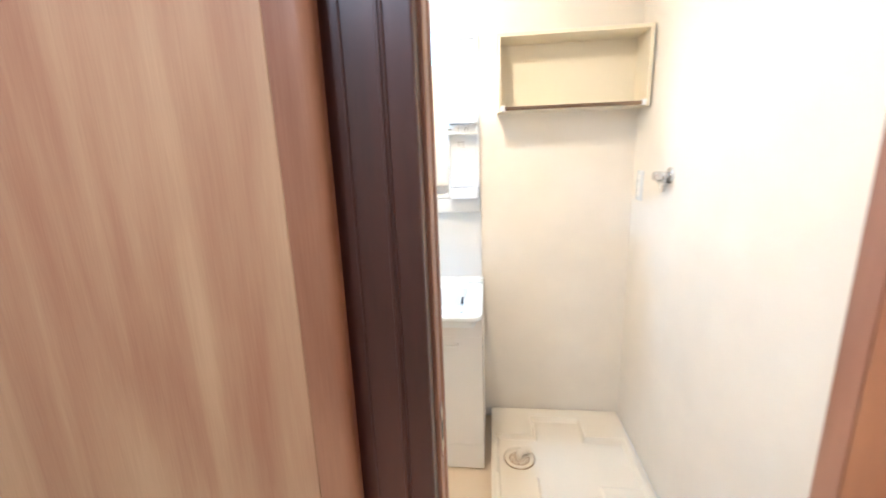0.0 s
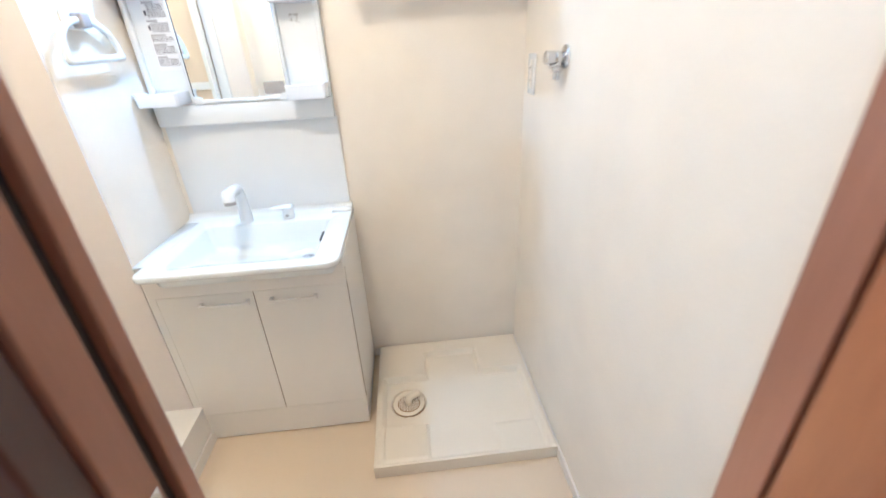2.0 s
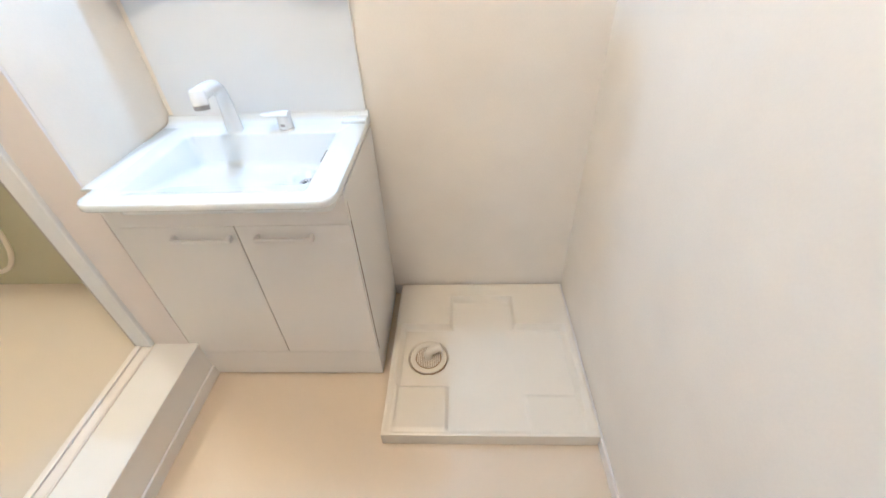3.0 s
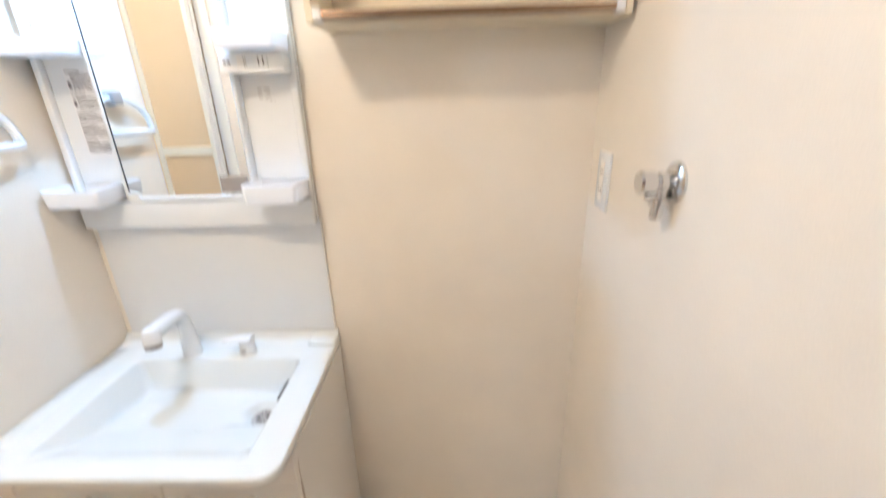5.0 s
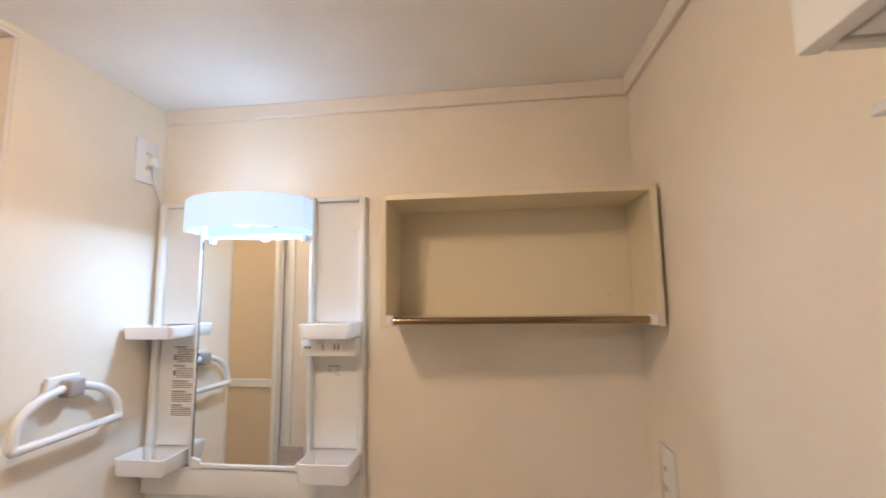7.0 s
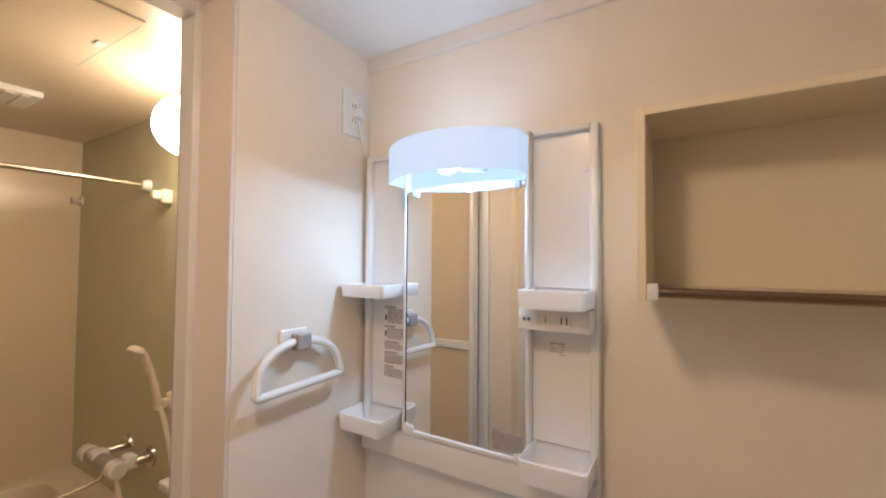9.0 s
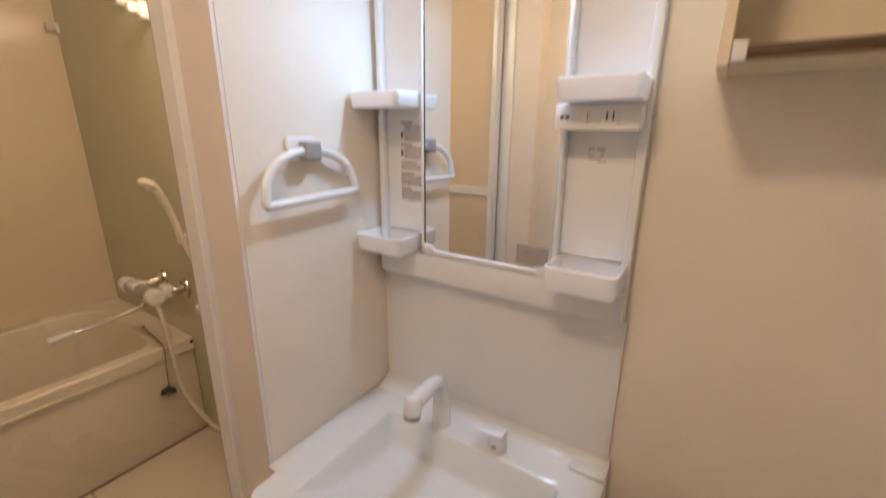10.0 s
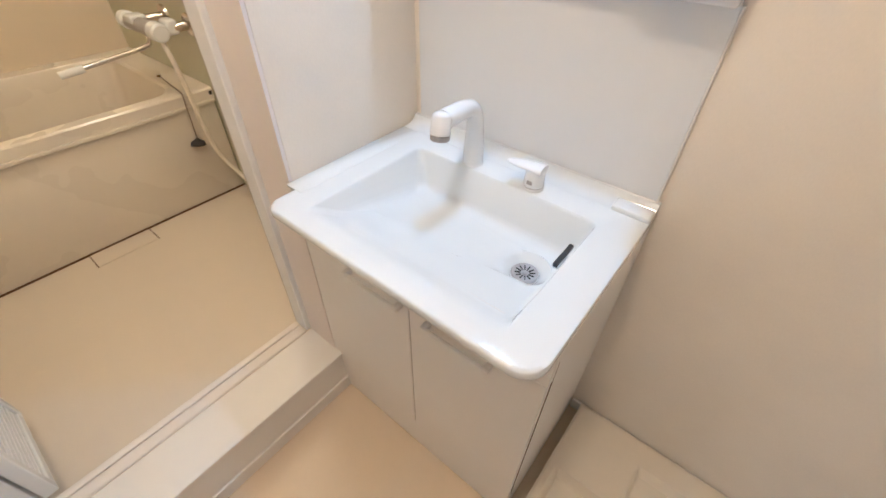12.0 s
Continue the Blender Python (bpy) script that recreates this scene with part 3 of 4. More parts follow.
def build_mirror_cabinet():
    c = thing("mirror_cabinet", (-0.34, 2.0, 1.115), "white plastic mirror unit with side niches and clear trays", "mirror cabinet")
    x0, x1, z0, z1 = -0.642, -0.043, 1.117, 1.889
    yb, yp = BACK - 0.0005, 2.009
    part("back_plate", box(x0, x1, yp, yb, z0, z1, 0.002, 1), WHITE, c)
    rims = bmesh.new()
    for a, b, w, h in ((x0, x0 + 0.016, 1.1865, z1), (x1 - 0.016, x1, 1.1865, z1), (-0.507, -0.498, 1.19, z1), (-0.188, -0.179, 1.19, z1),
                       (x0 + 0.0162, -0.5105, z1 - 0.012, z1), (-0.1755, x1 - 0.0162, z1 - 0.012, z1)):
        add_box(rims, a, b, 1.981 if -0.52 < a < -0.17 and b - a < 0.02 else 1.992, yp + 0.001, w, h, 0.003, 2)
    part("rim", rims, WHITE, c, smooth=40)
    part("lower_rail", box(x0 + 0.0005, x1 - 0.0005, 1.984, yp + 0.001, z0, 1.186, 0.005, 3), WHITE, c, smooth=40)
    m = part("mirror", box(-0.4975, -0.189, 1.984, 1.988, 1.195, 1.782, 0.0006, 1), MIRROR, c, "clean silvered mirror pane")
    part("mirror_edge", box(-0.4995, -0.4958, 1.9830, 1.9886, 1.20, 1.775), DARK, c, "black mirror edge")
    part("mirror_backing", box(-0.4975, -0.189, 1.9885, 2.009, 1.190, 1.786), WHITE, c)
    for x in (-0.470, -0.205):
        part("clip", box(x - 0.008, x + 0.008, 1.978, 1.990, 1.768, 1.786, 0.002, 2), WHITE, c)
    part("clip", box(-0.475, -0.210, 1.979, 1.990, 1.188, 1.199, 0.003, 2), WHITE, c)
    for x, side in ((-0.4972, 1), (-0.1893, -1)):
        bm = bmesh.new()
        pts = [(x, 1.1865), (x + side * 0.030, 1.1865), (x + side * 0.024, 1.206), (x, 1.213)]
        add_rings(bm, [[(a, 1.9795, b) for a, b in pts], [(a, 1.9836, b) for a, b in pts]])
        part("corner_holder", bm, WHITE, c)
    tray(c, -0.650, -0.515, 1.190, 1.232)
    tray(c, -0.178, -0.048, 1.190, 1.236)
    tray(c, -0.650, -0.510, 1.520, 1.552)
    tray(c, -0.180, -0.048, 1.520, 1.556)
    part("hole_plug", lathe((-0.072, 2.009, 1.800), (0, -1, 0), [(0, 0.0075), (0.002, 0.007), (0.003, 0.0)], 16), WHITE, c, smooth=50)
    part("edge_plug", lathe((x1, 2.010, 1.495), (1, 0, 0), [(0, 0.004), (0.001, 0.004), (0.0012, 0.0)], 12), GREY, c)
    # outlet strip
    o = part("outlet_strip", box(-0.192, -0.050, 1.950, 2.010, 1.474, 1.518, 0.004, 2), WHITE, c, "white strip with switch and socket", smooth=40)
    part("rocker_switch", box(-0.150, -0.131, 1.9465, 1.9515, 1.487, 1.506, 0.001, 1), CABINET, o)
    part("switch_slit", box(-0.1345, -0.1335, 1.9460, 1.9466, 1.489, 1.504), DARK, o)
    part("socket_face", box(-0.112, -0.084, 1.9475, 1.9515, 1.484, 1.509, 0.001, 1), WHITE, o)
    for x in (-0.103, -0.093):
        part("socket_slot", box(x - 0.0012, x + 0.0012, 1.9465, 1.9477, 1.490, 1.504), DARK, o)
    for x in (-0.181, -0.172):
        part("printed_mark", box(x, x + 0.006, 1.9492, 1.9502, 1.493, 1.499), INK, o)
    # lamp
    shade = bmesh.new()
    n, outer, inner = 28, [], []
    for k in range(n + 1):
        s = k / n * 2 - 1
        x = -0.346 + 0.164 * s
        y = 1.925 - 0.075 * (1 - abs(s) ** 2.3)
        outer.append((x, y))
        inner.append((-0.346 + 0.160 * s, y + 0.004))
    loop = [(-0.182, 1.9995)] + [(x, y) for x, y in reversed(outer)] + [(-0.510, 1.9995)]
    loopi = [(-0.186, 1.9995)] + [(x, y) for x, y in reversed(inner)] + [(-0.506, 1.9995)]
    add_rings(shade, [[(x, y, 1.795) for x, y in loopi], [(x, y, 1.795) for x, y in loop], [(x, y, 1.877) for x, y in loop], [(x, y, 1.877) for x, y in loopi]], ends=False)
    add_rings(shade, [[(x, y, 1.877) for x, y in loopi], [(x, y, 1.795) for x, y in loopi]], ends=False)
    sh = part("lamp_shade", shade, SHADE, c, "glowing curved white lamp cover", smooth=40)
    top = bmesh.new()
    front = [(x, min(y, 1.930)) for x, y in loopi]
    add_rings(top, [[(x, y, 1.860) for x, y in front], [(x, y, 1.866) for x, y in front]])
    part("lamp_top", top, COVER, sh, "glowing top of the lamp cover")
    part("lamp_cap", box(-0.505, -0.187, 1.9305, 1.9990, 1.870, 1.8765, 0.001, 1), WHITE, sh)
    deck = bmesh.new()
    add_rings(deck, [[(x, y, 1.842) for x, y in loopi], [(x, y, 1.846) for x, y in loopi]])
    part("reflector", deck, WHITE, sh)
    part("bulb", lathe((-0.312, 1.930, 1.822), (-1, -0.1, 0), [(0, 0.011), (0.012, 0.012), (0.020, 0.017), (0.038, 0.020), (0.052, 0.016), (0.058, 0.0)]), BULB, sh, "small lit bulb", smooth=60)
    part("bulb_socket", lathe((-0.310, 1.930, 1.822), (1, 0.1, 0), [(0, 0.018), (0.03, 0.020), (0.05, 0.024)]), WHITE, sh, smooth=40)


def label_sheet(name, x0, x1, z0, z1, y, rows, label, seed, backing=PAPER, ink=INK):
    rng = random.Random(seed)
    s = thing(name, ((x0 + x1) / 2, y, z0), label, "label")
    part("sheet", box(x0, x1, y - 0.0006, y, z0, z1), backing, s)
    step = (z1 - z0) / (rows + 1)
    bm = bmesh.new()
    for i in range(rows):
        z = z1 - step * (i + 0.8)
        x, bold = x0 + 0.004, i % 7 == 0
        if rows > 12 and i % 7 == 6:
            continue
        while x < x1 - 0.012:
            w = rng.uniform(0.003, 0.016)
            if rng.random() < 0.85:
                add_box(bm, x, min(x + w, x1 - 0.003), y - 0.0011, y - 0.0007, z - step * (0.34 if bold else 0.17), z + step * (0.3 if bold else 0.14))
            x += w + rng.uniform(0.0015, 0.004)
    part("printed_text", bm, ink, s, kind="stuff")
    return s


def build_labels():
    s = thing("instruction_sticker", (-0.553, 2.0085, 1.295), "white instruction sticker printed in small grey lines", "label")
    part("sheet", box(-0.588, -0.518, 2.0079, 2.0085, 1.295, 1.498), PAPER, s)
    rng, z = random.Random(3), 1.492
    text, bars = bmesh.new(), bmesh.new()
    for rows, icon in ((8, True), (6, True), (3, False), (5, False), (5, False)):
        add_box(bars, -0.584, -0.584 + rng.uniform(0.03, 0.052), 2.0074, 2.0078, z - 0.0050, z)
        z -= 0.0078
        for k in range(rows):
            x = -0.584 + (0.010 if icon else 0.0)
            while x < -0.524:
                w = rng.uniform(0.004, 0.017)
                add_box(text, x, min(x + w, -0.521), 2.0074, 2.0078, z - 0.0021, z)
                x += w + rng.uniform(0.0012, 0.003)
            z -= 0.0047
        if icon:
            add_box(text, -0.584, -0.577, 2.0074, 2.0078, z + 0.008, z + 0.022)
        else:
            add_box(text, -0.5195, -0.5185, 2.0074, 2.0078, z + 0.004, z + 0.012)
        z -= 0.0050
    part("heading_bars", bars, GREY, s, "grey heading bars", kind="stuff")
    part("printed_text", text, INK, s, kind="stuff")
    label_sheet("instruction_sticker", -0.146, -0.106, 1.412, 1.446, 2.0085, 5, "small faint printed notice in the niche of the mirror unit", 5, WHITE, GREY)
    label_sheet("warning_sticker", -0.262, -0.195, 1.206, 1.246, 1.9835, 6, "small dark grey warning label at the foot of the mirror", 8, GREY, SEAL)


def build_towel_ring():
    t = thing("towel_ring", (LEFT, 1.775, 1.43), "white plastic half-round towel ring on the wall beside the basin", "towel ring")
    part("wall_plate", box(LEFT, LEFT + 0.010, 1.735, 1.806, 1.412, 1.458, 0.004, 3), WHITE, t, smooth=40)
    part("arm", box(LEFT + 0.0102, LEFT + 0.040, 1.757, 1.795, 1.412, 1.450, 0.006, 3), GREY, t, "grey hub block", smooth=40)
    pts = []
    for k in range(41):
        a = math.pi * k / 40
        pts.append((1.775 + 0.112 * math.cos(a), 1.348 + 0.084 * math.sin(a) ** 0.85))
    pts += [(1.659, 1.338)] + [(1.663 + 0.224 * k / 12, 1.334 + 0.006 * k / 12) for k in range(13)] + [(1.891, 1.346)]
    loop = [Vector((LEFT + 0.024 + 0.010 * max(0, (1.43 - z)) / 0.1, y, z)) for y, z in pts]
    part("ring", tube(loop + [loop[0]], 0.009, 12), WHITE, t, smooth=60)


def wall_plate(name, face, a0, a1, z0, z1, label, plug=False, outlets=1):
    """An outlet plate on the west (face -1) or the east wall (face 1)."""
    t = thing(name, (LEFT if face < 0 else RIGHT, (a0 + a1) / 2, z0), label, "wall outlet")
    w, d = (LEFT, 0.007) if face < 0 else (RIGHT, -0.007)
    part("plate", box(min(w, w + d), max(w, w + d), a0, a1, z0, z1, 0.0025, 2), WHITE, t, smooth=40)
    m = (a0 + a1) / 2
    part("insert", box(min(w + d, w + 1.35 * d), max(w + d, w + 1.35 * d), m - 0.012, m + 0.012, z0 + 0.018, z1 - 0.018, 0.001, 1), CABINET, t)
    for z in ((z0 + z1) / 2 - 0.02, (z0 + z1) / 2 + 0.02):
        for y in (m - 0.005, m + 0.005):
            part("slot", box(min(w + 1.35 * d, w + 1.42 * d), max(w + 1.35 * d, w + 1.42 * d), y - 0.001, y + 0.001, z - 0.005, z + 0.005), DARK, t)
    return t


def build_outlets():
    wall_plate("wall_outlet", -1, 1.912, 1.984, 1.940, 2.060, "white wall outlet plate high beside the mirror unit")
    wall_plate("wall_outlet", 1, 1.885, 1.955, 1.165, 1.293, "white wall outlet plate beside the water valve")
    p = thing("lamp_plug", (LEFT + 0.012, 1.955, 1.99), "white plug with a thin grey cable in the high outlet", "plug")
    part("plug_body", box(LEFT + 0.0105, LEFT + 0.032, 1.945, 1.968, 1.985, 2.012, 0.005, 3), WHITE, p, smooth=40)
    part("cable", tube(curve_points([(LEFT + 0.02, 1.957, 1.986), (LEFT + 0.018, 1.960, 1.965), (LEFT + 0.012, 1.975, 1.94), (LEFT + 0.006, 2.000, 1.905), (LEFT + 0.006, 2.012, 1.87), (LEFT + 0.006, 2.014, 1.60), (LEFT + 0.006, 2.014, 1.12)], 6), 0.0028, 8), WHITE, p, smooth=60)


def build_valve():
    y, z = 1.625, 1.288
    v = thing("water_valve", (RIGHT, y, z), "chrome washing machine water valve on the wall", "tap")
    part("flange", lathe((RIGHT, y, z), (-1, 0, 0), [(0, 0.031), (0.004, 0.031), (0.008, 0.026), (0.011, 0.014)]), CHROME, v, smooth=40)
    part("body", lathe((RIGHT - 0.009, y, z), (-1, 0, 0), [(0, 0.013), (0.010, 0.0155), (0.022, 0.0155), (0.025, 0.013)]), CHROME, v, smooth=40)
    part("handle", lathe((RIGHT - 0.033, y, z), (-1, 0, 0), [(0, 0.015), (0.002, 0.0175), (0.022, 0.0175), (0.026, 0.015), (0.027, 0.0)], 10), CHROME, v, smooth=30)
    part("outlet_neck", lathe((RIGHT - 0.020, y, z - 0.008), (-0.1, 0, -1), [(0, 0.011), (0.014, 0.011), (0.016, 0.015), (0.028, 0.015), (0.030, 0.010), (0.050, 0.009)]), CHROME, v, smooth=40)
    part("side_lug", lathe((RIGHT - 0.026, y, z - 0.020), (-1, 0, -0.15), [(0, 0.006), (0.018, 0.005), (0.020, 0.003)], 14), CHROME, v, smooth=40)


def build_wall_shelf():
    s = thing("wall_shelf", (0.34, 1.93, 1.553), "cream open box shelf fixed to the wall above the machine pan", "shelf")
    x0, x1, y0, y1, z0, z1, w = 0.039, 0.641, 1.852, BACK - 0.001, 1.551, 1.852, 0.013
    part("side_panel", box(x0, x0 + w, y0, y1, z0, z1, 0.0008, 1), SHELF, s)
    part("side_panel", box(x1 - w, x1, y0, y1, z0, z1, 0.0008, 1), SHELF, s)
    part("top_panel", box(x0 + w, x1 - w, y0 + 0.0005, y1, z1 - w, z1, 0.0008, 1), SHELF, s)
    part("bottom_panel", box(x0 + w, x1 - w, y0 + 0.018, y1, z0 + 0.004, z0 + 0.004 + w, 0.0008, 1), SHELF, s)
    part("back_panel", box(x0 + w, x1 - w, y1 - 0.008, y1, z0 + 0.018, z1 - w), SHELF, s)
    for x in (x0 + w + 0.001, x1 - w - 0.017):
        part("rod_bracket", box(x, x + 0.016, y0 - 0.004, y0 + 0.020, z0 + 0.003, z0 + 0.027, 0.003, 2), WHITE, s, smooth=40)
    part("hanging_rod", tube([(x0 + w + 0.015, y0 + 0.006, z0 + 0.014), (x1 - w - 0.015, y0 + 0.006, z0 + 0.014)], 0.0075, 18), BRONZE, s, "brushed bronze steel rod", smooth=60)
    part("screw_cap", lathe((x1 - w - 0.05, y1 - 0.0085, 1.62), (0, -1, 0), [(0, 0.006), (0.003, 0.005)], 14), SHELF, s)


def build_pan():
    """Washing machine pan: a slab with a sunken cross between four raised feet pads."""
    t = thing("washing_machine_pan", (0.32, 1.70, 0), "ivory plastic washing machine pan with a drain", "drain pan")
    x0, x1, y0, y1, rim = 0.0, 0.642, 1.378, 2.011, 0.056

    def inside(x, y, a, b, c, d):
        return min(x - a, b - x, y - c, d - y)

    def height(x, y):
        fade = smoothstep(1.37, 1.54, y)
        tub_in = inside(x, y, x0 + 0.022, x1 - 0.022, 1.30, 1.800)
        col = inside(x, y, 0.196, 0.446, 1.30, 1.944)
        dep = max(tub_in, col)
        z = rim - (0.009 + 0.015 * fade) * smoothstep(0, 0.018, dep) * smoothstep(1.378, 1.40, y)
        z += (0.009 + 0.011 * fade) * smoothstep(0, 0.014, inside(x, y, x0 + 0.020, 0.202, 1.386, 1.552)) * smoothstep(1.378, 1.40, y)
        z += 0.007 * smoothstep(0, 0.014, inside(x, y, 0.437, x1 - 0.020, 1.386, 1.525))
        edge = inside(x, y, x0, x1, y0, y1)
        z -= 0.003 * (1 - smoothstep(0, 0.006, edge))
        d = math.hypot(x - 0.126, y - 1.667)
        z -= 0.014 * (1 - smoothstep(0.066, 0.071, d))
        return z
    n = 120
    bm = bmesh.new()
    xs, ys = np.linspace(x0, x1, n), np.linspace(y0, y1, n)
    grid = [[bm.verts.new((x, y, height(x, y))) for x in xs] for y in ys]
    for j in range(n - 1):
        for i in range(n - 1):
            bm.faces.new((grid[j][i], grid[j][i + 1], grid[j + 1][i + 1], grid[j + 1][i]))
    edge = grid[0][:] + [row[-1] for row in grid[1:]] + grid[-1][-2::-1] + [row[0] for row in grid[-2:0:-1]]
    low = [bm.verts.new((v.co.x, v.co.y, 0.001)) for v in edge]
    for i in range(len(edge)):
        j = (i + 1) % len(edge)
        bm.faces.new((edge[i], edge[j], low[j], low[i]))
    part("tray", bm, PAN, t, smooth=35)
    c, b = (0.126, 1.667), 0.021
    d = part("drain_trap", lathe((c[0], c[1], b), (0, 0, 1), [(0, 0.064), (0.011, 0.064), (0.013, 0.062), (0.012, 0.048), (0.006, 0.044)]), PAN, t, "round cream drain trap", smooth=35)
    part("joint_ring", lathe((c[0], c[1], b - 0.002), (0, 0, 1), [(0, 0.0656), (0.0105, 0.0656), (0.0108, 0.0640)]), PAN_JOINT, d)
    part("collar", lathe((c[0], c[1], b + 0.002), (0, 0, 1), [(0, 0.042), (0.008, 0.042), (0.010, 0.036), (0.008, 0.024), (0.004, 0.022)]), PAN_JOINT, d, smooth=35)
    for k in range(13):
        x = (k - 6) * 0.0062
        h = math.sqrt(0.042 ** 2 - x * x)
        part("grate_bar", box(c[0] + x - 0.0018, c[0] + x + 0.0018, c[1] - h, c[1] + h, b + 0.010, b + 0.0135, 0.0008, 1), PAN, d)
    part("elbow", tube(curve_points([(c[0], c[1], b + 0.010), (c[0], c[1], b + 0.032), (c[0] + 0.010, c[1] + 0.005, b + 0.042), (c[0] + 0.026, c[1] + 0.012, b + 0.044), (c[0] + 0.040, c[1] + 0.018, b + 0.044)], 5), 0.0145, 16), PAN, d, "cream hose elbow on the drain", smooth=50)
    part("elbow_lip", tube([(c[0] + 0.034, c[1] + 0.0155, b + 0.044), (c[0] + 0.042, c[1] + 0.019, b + 0.044)], 0.0170, 16), PAN, d, "raised lip of the hose elbow", smooth=40)


def build_fuse_box():
    b = thing("distribution_box", (RIGHT, 1.0, 1.80), "white wall box high on the wall by the entrance", "distribution box")
    part("cover", box(0.530, 0.548, 0.80, 1.286, 1.802, 2.07, 0.003, 2), WHITE, b, smooth=40)
    part("case", box(0.556, RIGHT, 0.80, 1.270, 1.806, 2.07, 0.003, 2), WHITE, b)
    part("hinge_strip", box(0.548, 0.556, 0.81, 1.262, 1.812, 2.06), SEAL, b)
    part("end_lip", box(0.550, 0.598, 1.2705, 1.284, 1.803, 2.06, 0.002, 1), WHITE, b)
    s = thing("small_shelf", (RIGHT, 1.05, 1.76), "narrow white ledge on the wall under the white box", "shelf")
    part("board", box(0.616, RIGHT, 0.80, 1.331, 1.767, 1.777, 0.0015, 1), WHITE, s)


def build_ceiling_lamp():
    x, y = -0.19, 1.21
    t = thing("downlight", (x, y, CEIL), "small round white ceiling lamp with a warm glowing lens", "ceiling light")
    part("housing", lathe((x, y, CEIL - 0.0002), (0, 0, -1), [(0, 0.078), (0.006, 0.078), (0.012, 0.070)]), WHITE, t, smooth=40)
    part("lens", lathe((x, y, CEIL - 0.0125), (0, 0, -1), [(0, 0.066), (0.040, 0.065), (0.054, 0.056), (0.060, 0.03), (0.062, 0.0)]), CEIL_LAMP, t, smooth=60)


# ---- bathroom ----


def build_tub():
    t = thing("bathtub", (-2.09, 1.37, BFLOOR), "ivory moulded bathtub along the far wall with a flat apron", "bathtub")
    x0, x1, y0, y1, top = BX0 + 0.001, -1.775, BY0 + 0.001, BY1 - 0.001, 0.583
    rings = [rounded(x0, x1, y0, y1, 0.002, top - 0.045), rounded(x0, x1, y0, y1, 0.002, top - 0.006), rounded(x0 + 0.001, x1 - 0.006, y0 + 0.001, y1 - 0.001, 0.004, top),
             rounded(x0 + 0.075, x1 - 0.052, y0 + 0.08, y1 - 0.115, 0.09, top), rounded(x0 + 0.080, x1 - 0.060, y0 + 0.09, y1 - 0.125, 0.10, top - 0.008),
             rounded(x0 + 0.095, x1 - 0.078, y0 + 0.13, y1 - 0.150, 0.11, top - 0.13), rounded(x0 + 0.125, x1 - 0.105, y0 + 0.20, y1 - 0.185, 0.12, top - 0.38),
             rounded(x0 + 0.165, x1 - 0.145, y0 + 0.25, y1 - 0.225, 0.10, top - 0.425)]
    part("shell", add_rings(bmesh.new(), rings, True, "last"), BATHCREAM, t, smooth=28)
    part("apron", box(x1 - 0.034, x1 - 0.012, y0 + 0.002, y1 - 0.002, BFLOOR + 0.0068, top - 0.0455, 0.004, 2), BATHCREAM, t, smooth=40)
    part("apron_lip", box(x1 - 0.030, x1 + 0.003, y0 + 0.002, y1 - 0.002, top - 0.060, top - 0.0452, 0.003, 2), BATHCREAM, t, smooth=40)
    part("end_cap", box(x1 - 0.03, x1 + 0.001, y1 - 0.018, y1 - 0.003, top - 0.03, top - 0.012, 0.002, 1), DARK, t, "small dark rim plug")
    part("apron_gap", box(x1 - 0.032, x1 - 0.010, y0 + 0.002, y1 - 0.002, BFLOOR + 0.0005, BFLOOR + 0.0065), JOINT, t, "dark joint under the apron")
    pl = thing("bath_plug", (-1.79, 1.85, 0.34), "black rubber bath plug hanging on a chain over the apron", "bath plug")
    part("chain", tube(curve_points([(-2.05, 1.895, 0.580), (-2.00, 1.890, 0.590), (-1.90, 1.880, 0.588), (-1.80, 1.868, 0.590), (-1.768, 1.862, 0.575), (-1.770, 1.852, 0.400)], 6), 0.0018, 6), JOINT, pl, smooth=60)
    part("stopper", lathe((-1.770, 1.851, 0.405), (0.2, -0.2, -1), [(0, 0.006), (0.006, 0.010), (0.014, 0.026), (0.030, 0.030), (0.032, 0.024)]), DARK, pl, smooth=40)
    part("chain_stud", lathe((-2.05, 1.897, 0.583), (0, 0, 1), [(0, 0.009), (0.005, 0.008), (0.007, 0.003)], 14), BRONZE, pl, smooth=40)


